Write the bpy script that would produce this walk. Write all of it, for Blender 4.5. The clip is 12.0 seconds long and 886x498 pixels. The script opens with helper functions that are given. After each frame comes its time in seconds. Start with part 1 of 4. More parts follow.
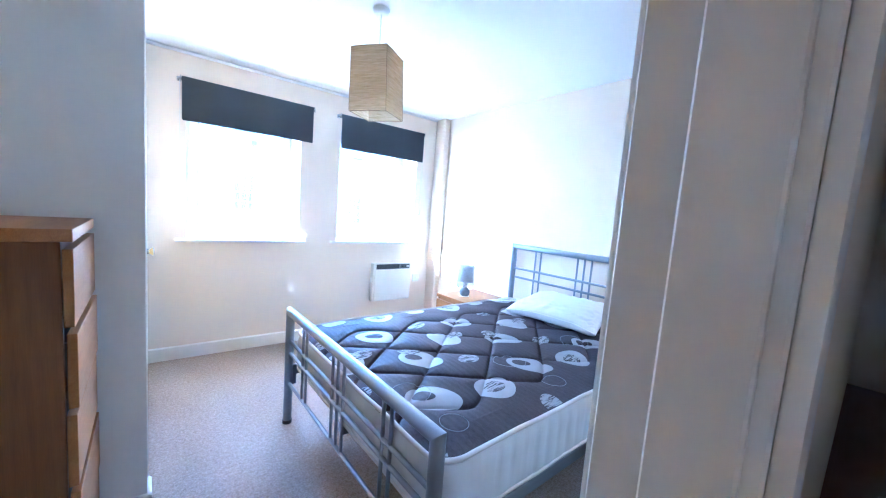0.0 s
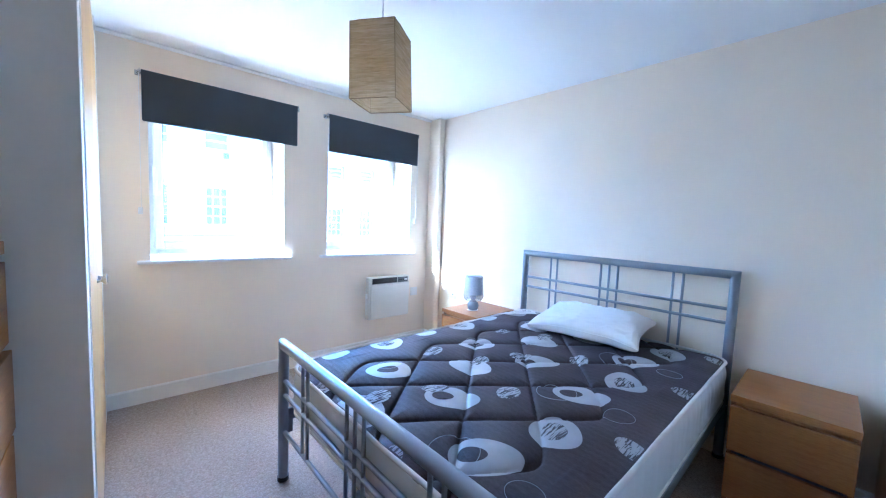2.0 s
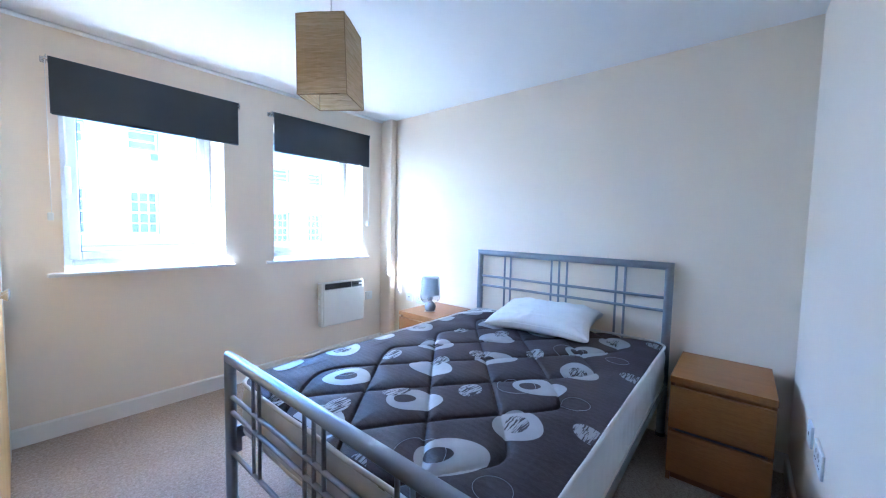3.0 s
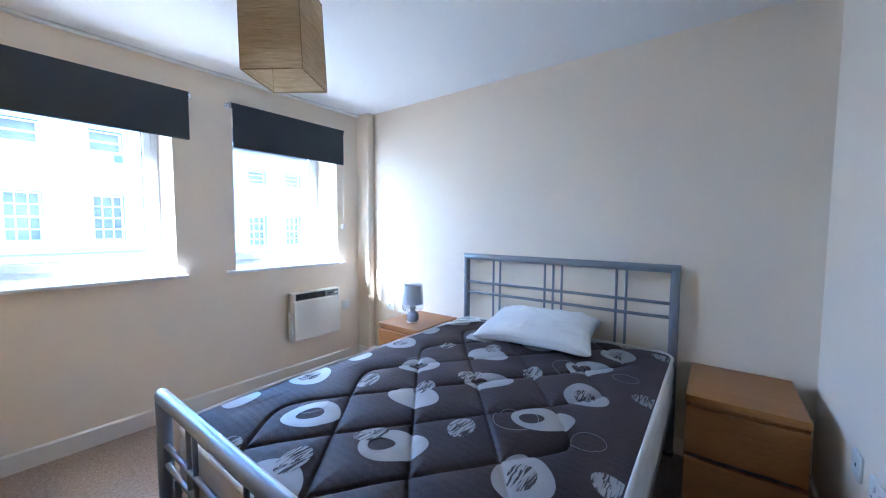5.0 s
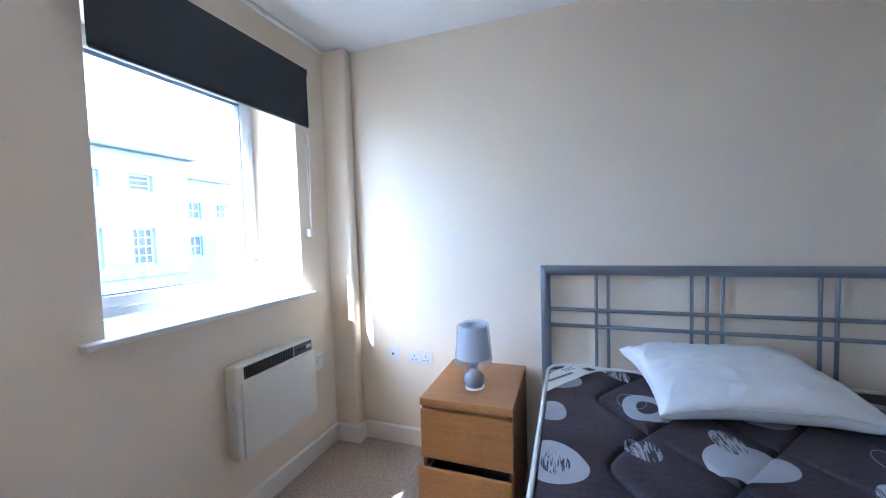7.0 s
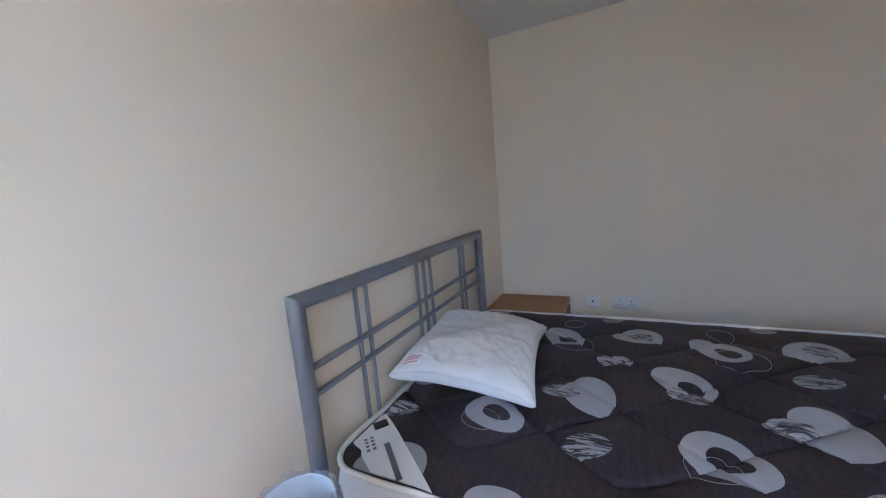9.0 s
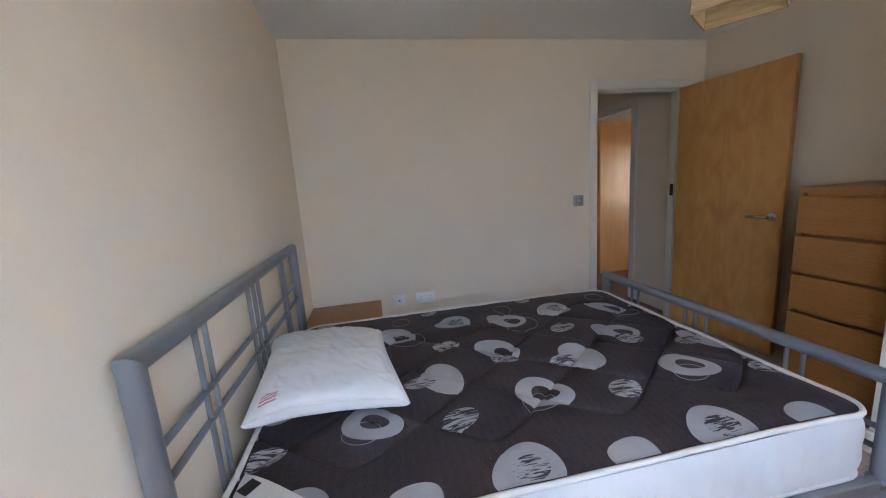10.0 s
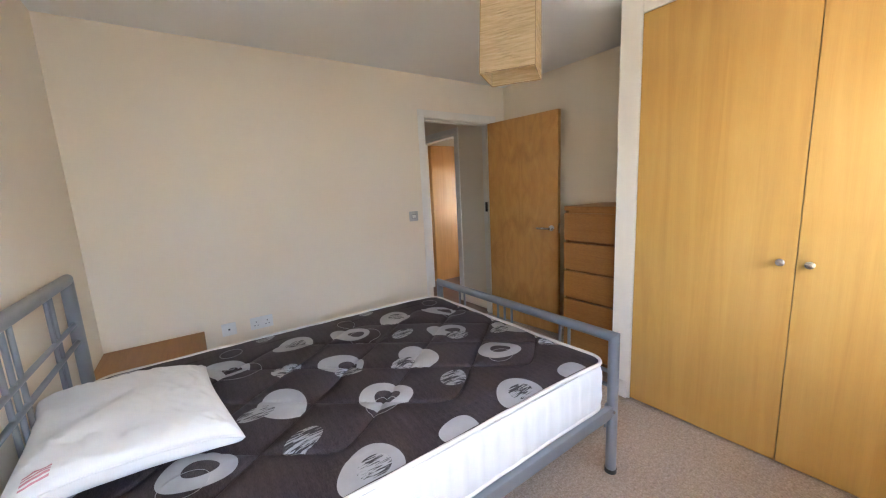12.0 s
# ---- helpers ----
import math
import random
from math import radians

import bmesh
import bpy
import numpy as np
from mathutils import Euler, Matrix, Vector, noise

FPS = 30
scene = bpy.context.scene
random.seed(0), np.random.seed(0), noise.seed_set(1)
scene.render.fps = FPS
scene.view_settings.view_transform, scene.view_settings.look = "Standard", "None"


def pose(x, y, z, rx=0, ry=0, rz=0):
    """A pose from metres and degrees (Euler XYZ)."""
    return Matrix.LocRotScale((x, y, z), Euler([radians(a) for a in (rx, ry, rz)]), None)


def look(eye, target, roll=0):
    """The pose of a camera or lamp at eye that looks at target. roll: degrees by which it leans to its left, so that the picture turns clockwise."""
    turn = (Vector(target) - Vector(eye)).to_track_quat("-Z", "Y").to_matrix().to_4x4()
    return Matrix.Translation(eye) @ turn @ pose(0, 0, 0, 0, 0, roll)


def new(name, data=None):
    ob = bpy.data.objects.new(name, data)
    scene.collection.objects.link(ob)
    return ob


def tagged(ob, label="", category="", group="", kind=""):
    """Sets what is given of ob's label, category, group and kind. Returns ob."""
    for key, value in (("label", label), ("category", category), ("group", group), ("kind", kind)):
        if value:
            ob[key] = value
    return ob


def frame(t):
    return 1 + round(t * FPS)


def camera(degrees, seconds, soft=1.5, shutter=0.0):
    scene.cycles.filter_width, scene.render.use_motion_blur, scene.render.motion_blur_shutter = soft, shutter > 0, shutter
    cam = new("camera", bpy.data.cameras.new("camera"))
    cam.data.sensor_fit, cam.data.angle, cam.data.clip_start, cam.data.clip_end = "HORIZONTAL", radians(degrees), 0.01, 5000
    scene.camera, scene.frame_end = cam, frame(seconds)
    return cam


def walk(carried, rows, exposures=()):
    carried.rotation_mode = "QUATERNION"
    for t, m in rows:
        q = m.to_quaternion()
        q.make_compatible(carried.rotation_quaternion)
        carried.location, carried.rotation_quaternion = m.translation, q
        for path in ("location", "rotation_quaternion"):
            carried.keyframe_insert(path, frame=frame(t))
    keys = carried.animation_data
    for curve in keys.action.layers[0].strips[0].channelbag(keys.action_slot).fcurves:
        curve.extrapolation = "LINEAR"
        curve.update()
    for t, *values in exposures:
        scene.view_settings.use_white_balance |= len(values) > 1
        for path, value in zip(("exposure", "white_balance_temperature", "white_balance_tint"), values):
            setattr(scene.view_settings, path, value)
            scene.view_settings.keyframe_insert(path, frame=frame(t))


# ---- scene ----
cam = camera(102.0, 12.0, soft=1.15)
PATH = [
    (0, (-2.643, -3.424, 1.316), (-1.373, -1.892, 1.115), 4.4),
    (0.3, (-2.633, -3.334, 1.321), (-1.443, -1.739, 1.123), 4.3),
    (0.5, (-2.614, -3.28, 1.331), (-1.461, -1.66, 1.128), 4.0),
    (1, (-2.575, -3.17, 1.327), (-1.433, -1.539, 1.133), 3.6),
    (1.5, (-2.572, -3.097, 1.306), (-1.396, -1.488, 1.132), 3.3),
    (2, (-2.594, -3.05, 1.292), (-1.242, -1.584, 1.141), 2.3),
    (2.5, (-2.592, -3.031, 1.281), (-1.121, -1.683, 1.144), 1.7),
    (3, (-2.6, -3.027, 1.277), (-1.067, -1.749, 1.15), 1.2),
    (5, (-2.396, -2.861, 1.287), (-0.804, -1.656, 1.165), 0.3),
    (5.5, (-2.324, -2.563, 1.29), (-0.794, -1.281, 1.166), 0.5),
    (6, (-2.268, -2.162, 1.291), (-0.744, -0.871, 1.178), 0.4),
    (6.5, (-2.08, -1.808, 1.277), (-0.444, -0.663, 1.174), -0.3),
    (7, (-1.915, -1.429, 1.27), (-0.029, -0.77, 1.173), -1.7),
    (7.2, (-1.878, -1.243, 1.241), (0.094, -0.915, 1.168), -2.3),
    (8.8, (-0.93, -0.68, 1.304), (0.197, -2.31, 1.037), -5.1),
    (9, (-0.817, -0.674, 1.308), (0.072, -2.442, 1.016), -4.9),
    (9.5, (-0.648, -0.635, 1.341), (-0.4, -2.592, 1.015), -4.6),
    (10, (-0.519, -0.593, 1.351), (-0.87, -2.53, 1.001), -4.1),
    (10.5, (-0.486, -0.567, 1.355), (-1.113, -2.434, 1.006), -3.7),
    (11, (-0.495, -0.534, 1.359), (-1.316, -2.326, 1.018), -3.3),
    (11.5, (-0.506, -0.506, 1.364), (-1.498, -2.21, 1.03), -3.1),
    (12, (-0.523, -0.496, 1.369), (-1.648, -2.117, 1.044), -2.9),
]
EXPOSURES = [
    (0.0, 6.88, 4030, 9), (1.0, 6.50, 4110, 9), (2.5, 6.07, 4220, 9), (5.0, 5.58, 4520, 10), (5.5, 5.52, 4600, 10),
    (7.0, 5.16, 4700, 10), (9.0, 4.74, 5450, 13), (9.5, 4.60, 6500, 16), (10.0, 5.0, 5850, 13), (10.5, 5.32, 6100, 13), (12.0, 5.67, 6450, 13),
]
walk(cam, [(t, look(eye, target, roll)) for t, eye, target, roll in PATH], EXPOSURES)


# ---- light ----
SUN_FROM = Vector((-1.90, 1.0, 2.05)).normalized()
world = bpy.data.worlds.new("world")
scene.world = world
world.use_nodes = True
wn = world.node_tree.nodes
sky = wn.new("ShaderNodeTexSky")
sky.sky_type, sky.sun_disc = "NISHITA", False
sky.sun_elevation = math.asin(SUN_FROM.z)
sky.sun_rotation = math.atan2(SUN_FROM.x, SUN_FROM.y)
sky.air_density, sky.dust_density, sky.ozone_density = 1.0, 0.25, 1.6
wn["Background"].inputs["Strength"].default_value = 0.15
world.node_tree.links.new(sky.outputs[0], wn["Background"].inputs["Color"])
sun_data = bpy.data.lights.new("sun", "SUN")
sun_data.energy, sun_data.angle, sun_data.color = 1.7, radians(0.5), (1.0, 0.95, 0.88)
sun = new("sun", sun_data)
sun.matrix_world = look(SUN_FROM * 30, (0, 0, 0))


# ---- materials ----
def nodes_of(name):
    m = bpy.data.materials.new(name)
    m.use_nodes = True
    nt = m.node_tree
    return m, nt, nt.nodes["Principled BSDF"]


def coords(nt, scale=(1, 1, 1), space="Object", turn=(0, 0, 0)):
    tc = nt.nodes.new("ShaderNodeTexCoord")
    mp = nt.nodes.new("ShaderNodeMapping")
    mp.inputs["Scale"].default_value = scale
    mp.inputs["Rotation"].default_value = turn
    nt.links.new(tc.outputs[space], mp.inputs["Vector"])
    return mp.outputs[0]


def noise_of(nt, vec, scale, detail=4.0, rough=0.55, warp=0.0):
    n = nt.nodes.new("ShaderNodeTexNoise")
    n.inputs["Scale"].default_value = scale
    n.inputs["Detail"].default_value = detail
    n.inputs["Roughness"].default_value = rough
    n.inputs["Distortion"].default_value = warp
    nt.links.new(vec, n.inputs["Vector"])
    return n.outputs["Fac"]


def ramp_of(nt, fac, stops):
    r = nt.nodes.new("ShaderNodeValToRGB")
    while len(r.color_ramp.elements) < len(stops):
        r.color_ramp.elements.new(0.5)
    for e, (p, c) in zip(r.color_ramp.elements, stops):
        e.position, e.color = p, (*c, 1)
    nt.links.new(fac, r.inputs["Fac"])
    return r.outputs["Color"]


def mix_of(nt, fac, a, b, blend="MIX"):
    m = nt.nodes.new("ShaderNodeMix")
    m.data_type, m.blend_type = "RGBA", blend
    for value, socket in ((fac, m.inputs[0]), (a, m.inputs[6]), (b, m.inputs[7])):
        if isinstance(value, (int, float)):
            socket.default_value = value
        elif isinstance(value, tuple):
            socket.default_value = (*value, 1)
        else:
            nt.links.new(value, socket)
    return m.outputs[2]


def bump_of(nt, bsdf, height, strength, distance):
    b = nt.nodes.new("ShaderNodeBump")
    b.inputs["Strength"].default_value, b.inputs["Distance"].default_value = strength, distance
    nt.links.new(height, b.inputs["Height"])
    nt.links.new(b.outputs[0], bsdf.inputs["Normal"])


def surface(name, dark, light, rough=0.5, metal=0.0, fine=60.0, coarse=3.0, bump=0.1, depth=0.001, gloss_spread=0.1, space="Object"):
    """A painted, moulded or woven surface with variation at two scales."""
    m, nt, b = nodes_of(name)
    v = coords(nt, space=space)
    big, small = noise_of(nt, v, coarse, 3), noise_of(nt, v, fine, 5)
    col = ramp_of(nt, big, ((0.3, dark), (0.7, light)))
    col = mix_of(nt, 0.25, col, ramp_of(nt, small, ((0.3, dark), (0.7, light))))
    nt.links.new(col, b.inputs["Base Color"])
    r = nt.nodes.new("ShaderNodeMapRange")
    r.inputs["To Min"].default_value, r.inputs["To Max"].default_value = max(0.02, rough - gloss_spread), min(1, rough + gloss_spread)
    nt.links.new(big, r.inputs["Value"])
    nt.links.new(r.outputs[0], b.inputs["Roughness"])
    b.inputs["Metallic"].default_value = metal
    if bump:
        bump_of(nt, b, small, bump, depth)
    return m


def veneer(name, dark, mid, light, grain=(1, 1, 0.06), scale=14.0, leaf=0.0, rough=0.38, flame=1.0, fleck=0.35):
    """Wood veneer: long grain, cloudy figure and, where leaf is set, the joints between veneer leaves."""
    m, nt, b = nodes_of(name)
    v = coords(nt, grain)
    g = noise_of(nt, v, scale, 6, 0.6, flame)
    fine = noise_of(nt, coords(nt, (grain[0] * 6, grain[1] * 6, grain[2] * 2)), scale * 4, 3)
    cloud = noise_of(nt, coords(nt), 2.2, 3, 0.5, 0.6)
    col = ramp_of(nt, g, ((0.28, dark), (0.5, mid), (0.74, light)))
    col = mix_of(nt, fleck, col, ramp_of(nt, fine, ((0.35, dark), (0.6, light))))
    col = mix_of(nt, 0.4, col, ramp_of(nt, cloud, ((0.3, mid), (0.7, light))))
    if leaf:
        sep = nt.nodes.new("ShaderNodeSeparateXYZ")
        nt.links.new(coords(nt), sep.inputs[0])
        w = nt.nodes.new("ShaderNodeMath")
        w.operation = "MULTIPLY"
        w.inputs[1].default_value = 1 / leaf
        nt.links.new(sep.outputs[1], w.inputs[0])
        f = nt.nodes.new("ShaderNodeMath")
        f.operation = "FLOOR"
        nt.links.new(w.outputs[0], f.inputs[0])
        wh = nt.nodes.new("ShaderNodeTexWhiteNoise")
        wh.noise_dimensions = "1D"
        nt.links.new(f.outputs[0], wh.inputs["W"])
        col = mix_of(nt, 0.22, col, ramp_of(nt, wh.outputs["Value"], ((0.0, dark), (1.0, light))))
    nt.links.new(col, b.inputs["Base Color"])
    r = nt.nodes.new("ShaderNodeMapRange")
    r.inputs["To Min"].default_value, r.inputs["To Max"].default_value = rough - 0.08, rough + 0.12
    nt.links.new(cloud, r.inputs["Value"])
    nt.links.new(r.outputs[0], b.inputs["Roughness"])
    bump_of(nt, b, fine, 0.12, 0.0006)
    return m


def carpet_material():
    m, nt, b = nodes_of("carpet_pile")
    v = coords(nt)
    tuft = noise_of(nt, v, 120, 4, 0.75)
    speck = noise_of(nt, v, 55, 6, 0.8)
    wear = noise_of(nt, v, 2.3, 4)
    col = ramp_of(nt, tuft, ((0.33, (0.15, 0.110, 0.08)), (0.5, (0.41, 0.325, 0.255)), (0.67, (0.68, 0.565, 0.465))))
    col = mix_of(nt, 0.45, col, ramp_of(nt, speck, ((0.38, (0.25, 0.19, 0.15)), (0.62, (0.66, 0.56, 0.47)))))
    col = mix_of(nt, 0.2, col, ramp_of(nt, wear, ((0.35, (0.40, 0.33, 0.27)), (0.65, (0.60, 0.50, 0.42)))))
    nt.links.new(col, b.inputs["Base Color"])
    b.inputs["Roughness"].default_value = 0.97
    b.inputs["Specular IOR Level"].default_value = 0.15
    bump_of(nt, b, tuft, 0.9, 0.006)
    return m


def ticking_material():
    """Charcoal mattress cover with soft woven stripes across it."""
    m, nt, b = nodes_of("mattress_ticking")
    v = coords(nt)
    w = nt.nodes.new("ShaderNodeTexWave")
    w.wave_type, w.bands_direction = "BANDS", "X"
    w.inputs["Scale"].default_value, w.inputs["Distortion"].default_value = 10.5, 0.9
    w.inputs["Detail"].default_value = 2.0
    nt.links.new(v, w.inputs["Vector"])
    weave = noise_of(nt, coords(nt, (1, 0.22, 1)), 300, 4, 0.75)
    col = ramp_of(nt, weave, ((0.3, (0.016, 0.0115, 0.0135)), (0.7, (0.074, 0.0535, 0.060))))
    col = mix_of(nt, 0.13, col, ramp_of(nt, w.outputs["Fac"], ((0.2, (0.012, 0.0085, 0.0105)), (0.8, (0.058, 0.042, 0.048)))))
    nt.links.new(col, b.inputs["Base Color"])
    b.inputs["Roughness"].default_value = 0.62
    b.inputs["Specular IOR Level"].default_value = 0.28
    b.inputs["Sheen Weight"].default_value, b.inputs["Sheen Roughness"].default_value = 0.02, 0.5
    bump_of(nt, b, mix_of(nt, 0.4, weave, w.outputs["Fac"]), 0.4, 0.002)
    return m


def hatch_material():
    """Pale damask with dark scribbled strokes."""
    m, nt, b = nodes_of("hatched_weave")
    stroke = noise_of(nt, coords(nt, (17, 125, 1)), 1.0, 3, 0.6, 0.6)
    col = ramp_of(nt, stroke, ((0.45, (0.040, 0.035, 0.039)), (0.51, (0.40, 0.395, 0.40))))
    nt.links.new(col, b.inputs["Base Color"])
    b.inputs["Roughness"].default_value = 0.8
    return m


def glass_material(name, tint=(1, 1, 1), rough=0.0):
    m, nt, b = nodes_of(name)
    b.inputs["Base Color"].default_value = (*tint, 1)
    b.inputs["Transmission Weight"].default_value = 1.0
    b.inputs["Roughness"].default_value = rough
    b.inputs["IOR"].default_value = 1.45
    return m


def brushed(name, dark, light, rough=0.3):
    return surface(name, dark, light, rough, 1.0, 220, 8, 0.05, 0.0004, 0.08)


WALL = surface("magnolia_emulsion", (0.84, 0.73, 0.575), (0.875, 0.77, 0.62), 0.75, 0, 160, 1.2, 0.12, 0.0008)
CEILING = surface("white_emulsion", (0.85, 0.84, 0.815), (0.89, 0.88, 0.855), 0.8, 0, 150, 1.0, 0.1, 0.0008)
GLOSS = surface("cream_satin_trim", (0.80, 0.755, 0.675), (0.85, 0.805, 0.725), 0.4, 0, 40, 2, 0.05, 0.0005)
SILL = surface("white_sill_paint", (0.76, 0.75, 0.73), (0.82, 0.81, 0.79), 0.35, 0, 40, 3, 0.04, 0.0004)
# White uPVC toned down to bluish grey, with its backlit shade in the colour.
UPVC_DIMMED = surface("white_upvc_dimmed", (0.42, 0.44, 0.47), (0.48, 0.50, 0.53), 0.28, 0, 30, 2, 0.02, 0.0003)
PLASTIC = surface("white_plastic", (0.76, 0.75, 0.72), (0.82, 0.81, 0.78), 0.35, 0, 60, 5, 0.02, 0.0002)
OFFWHITE = surface("heater_enamel", (0.70, 0.68, 0.61), (0.77, 0.75, 0.68), 0.4, 0, 90, 3, 0.04, 0.0003)
BLACK = surface("black_plastic", (0.012, 0.012, 0.014), (0.03, 0.03, 0.034), 0.5, 0, 60, 6, 0.05, 0.0003)
GREY_PLASTIC = surface("grey_plastic", (0.10, 0.11, 0.12), (0.18, 0.19, 0.20), 0.45, 0, 60, 6, 0.03, 0.0003)
CARPET = carpet_material()
MAPLE = veneer("maple_veneer", (0.44, 0.225, 0.052), (0.585, 0.335, 0.088), (0.67, 0.42, 0.130), (1, 1, 0.05), 16.0, 0.29, 0.34, 1.0, 0.16)
DOOR_MAPLE = veneer("flamed_maple_veneer", (0.36, 0.145, 0.036), (0.57, 0.275, 0.078), (0.70, 0.40, 0.135), (1.0, 1.0, 0.40), 6.0, 0.0, 0.34, 1.9, 0.10)
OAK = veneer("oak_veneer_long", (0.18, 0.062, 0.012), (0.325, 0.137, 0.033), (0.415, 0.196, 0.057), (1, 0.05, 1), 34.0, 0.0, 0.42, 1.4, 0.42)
# Same oak with upright grain, darkened in colour for the shaded sides.
OAK_UP_SHADED = veneer("oak_veneer_upright_shaded", (0.095, 0.032, 0.007), (0.18, 0.072, 0.019), (0.245, 0.11, 0.032), (1, 1, 0.05), 34.0, 0.0, 0.44, 1.4, 0.3)
BEECH = veneer("orange_beech_veneer", (0.47, 0.20, 0.045), (0.60, 0.285, 0.075), (0.68, 0.35, 0.105), (1, 1, 0.05), 16.0, 0.0, 0.36, 1.0, 0.16)
LAMINATE = veneer("hall_laminate", (0.13, 0.052, 0.02), (0.20, 0.088, 0.036), (0.26, 0.12, 0.052), (0.06, 1, 1), 14.0, 0.19, 0.35, 0.6, 0.3)
SILVER = surface("silver_painted_steel", (0.235, 0.255, 0.285), (0.285, 0.305, 0.335), 0.36, 0.55, 300, 4, 0.04, 0.0002, 0.06)
CHROME = brushed("brushed_chrome", (0.50, 0.50, 0.50), (0.66, 0.66, 0.66), 0.26)
SWITCH_STEEL = surface("satin_steel_plate", (0.42, 0.42, 0.41), (0.52, 0.52, 0.51), 0.4, 0.5, 200, 8, 0.04, 0.0003)
BLIND = surface("slate_blind_cloth", (0.034, 0.040, 0.048), (0.048, 0.056, 0.066), 0.82, 0, 700, 5, 0.3, 0.0006)
TICKING = ticking_material()
HATCH = hatch_material()
DAMASK = surface("pale_damask", (0.33, 0.325, 0.335), (0.43, 0.425, 0.435), 0.46, 0, 600, 12, 0.25, 0.0006)
BORDER = surface("white_mattress_border", (0.64, 0.63, 0.61), (0.71, 0.70, 0.68), 0.85, 0, 320, 6, 0.35, 0.0012)
PIPING = surface("cream_piping", (0.66, 0.63, 0.58), (0.76, 0.73, 0.68), 0.8, 0, 400, 10, 0.3, 0.0008)
COTTON = surface("white_cotton", (0.76, 0.75, 0.73), (0.82, 0.81, 0.79), 0.88, 0, 500, 6, 0.3, 0.0008)
PINK = surface("faded_pink_print", (0.55, 0.22, 0.26), (0.66, 0.33, 0.36), 0.8, 0, 200, 10, 0.1, 0.0003)
CERAMIC = surface("grey_glazed_ceramic", (0.26, 0.29, 0.33), (0.32, 0.35, 0.39), 0.2, 0, 40, 5, 0.02, 0.0002)
LAMP_CLOTH = surface("grey_lampshade_cloth", (0.42, 0.45, 0.49), (0.50, 0.53, 0.57), 0.85, 0, 450, 8, 0.3, 0.0006)
STONE = surface("pale_ashlar", (0.17, 0.163, 0.15), (0.25, 0.24, 0.222), 0.85, 0, 9, 0.5, 0.3, 0.01)
STONE_DARK = surface("weathered_stone", (0.09, 0.078, 0.066), (0.17, 0.155, 0.14), 0.9, 0, 7, 0.7, 0.3, 0.01)
ASPHALT = surface("asphalt", (0.04, 0.04, 0.042), (0.065, 0.064, 0.062), 0.9, 0, 20, 0.3, 0.3, 0.01)
FAR_GLASS = surface("far_window_glass", (0.065, 0.056, 0.046), (0.15, 0.13, 0.11), 0.8, 0, 3, 0.6, 0.0)
FAR_GLASS.node_tree.nodes["Principled BSDF"].inputs["Specular IOR Level"].default_value = 0.1
PANE = glass_material("window_glass", (0.98, 1.0, 0.99))


def wrap_material():
    m, nt, b = nodes_of("clear_wrap")
    b.inputs["Base Color"].default_value = (0.72, 0.75, 0.79, 1)
    b.inputs["Roughness"].default_value = 0.08
    clear = nt.nodes.new("ShaderNodeBsdfTransparent")
    mx = nt.nodes.new("ShaderNodeMixShader")
    mx.inputs[0].default_value = 0.30
    nt.links.new(clear.outputs[0], mx.inputs[1])
    nt.links.new(b.outputs[0], mx.inputs[2])
    nt.links.new(mx.outputs[0], nt.nodes["Material Output"].inputs["Surface"])
    return m


WRAP = wrap_material()


def paper_material():
    m, nt, b = nodes_of("crinkled_paper")
    v = coords(nt, (0.35, 0.35, 5.0))
    n = noise_of(nt, v, 28, 5, 0.65, 0.8)
    col = ramp_of(nt, n, ((0.3, (0.50, 0.36, 0.19)), (0.55, (0.67, 0.52, 0.31)), (0.75, (0.77, 0.65, 0.44))))
    nt.links.new(col, b.inputs["Base Color"])
    b.inputs["Roughness"].default_value = 0.85
    bump_of(nt, b, n, 0.9, 0.004)
    tr = nt.nodes.new("ShaderNodeBsdfTranslucent")
    nt.links.new(col, tr.inputs["Color"])
    mx = nt.nodes.new("ShaderNodeMixShader")
    mx.inputs[0].default_value = 0.4
    nt.links.new(b.outputs[0], mx.inputs[1])
    nt.links.new(tr.outputs[0], mx.inputs[2])
    nt.links.new(mx.outputs[0], nt.nodes["Material Output"].inputs["Surface"])
    return m


PAPER = paper_material()
PAPER_EDGE = surface("folded_paper_edge", (0.26, 0.165, 0.075), (0.38, 0.26, 0.13), 0.8, 0, 90, 8, 0.2, 0.0008)


# ---- building blocks ----
def box(bm, a, b, bevel=0.0, seg=1):
    lo = [min(p, q) for p, q in zip(a, b)]
    hi = [max(p, q) for p, q in zip(a, b)]
    vs = [bm.verts.new((x, y, z)) for x in (lo[0], hi[0]) for y in (lo[1], hi[1]) for z in (lo[2], hi[2])]
    fs = [bm.faces.new([vs[i] for i in q]) for q in ((0, 1, 3, 2), (4, 6, 7, 5), (0, 4, 5, 1), (2, 3, 7, 6), (0, 2, 6, 4), (1, 5, 7, 3))]
    if bevel:
        es = list({e for f in fs for e in f.edges})
        bmesh.ops.bevel(bm, geom=es, offset=bevel, segments=seg, affect="EDGES", profile=0.5)
    return bm


def rod(bm, p, q, r, seg=14, r2=None):
    p, q = Vector(p), Vector(q)
    m = Matrix.Translation((p + q) / 2) @ (q - p).to_track_quat("Z", "Y").to_matrix().to_4x4()
    bmesh.ops.create_cone(bm, cap_ends=True, segments=seg, radius1=r, radius2=r if r2 is None else r2, depth=(q - p).length, matrix=m)
    return bm


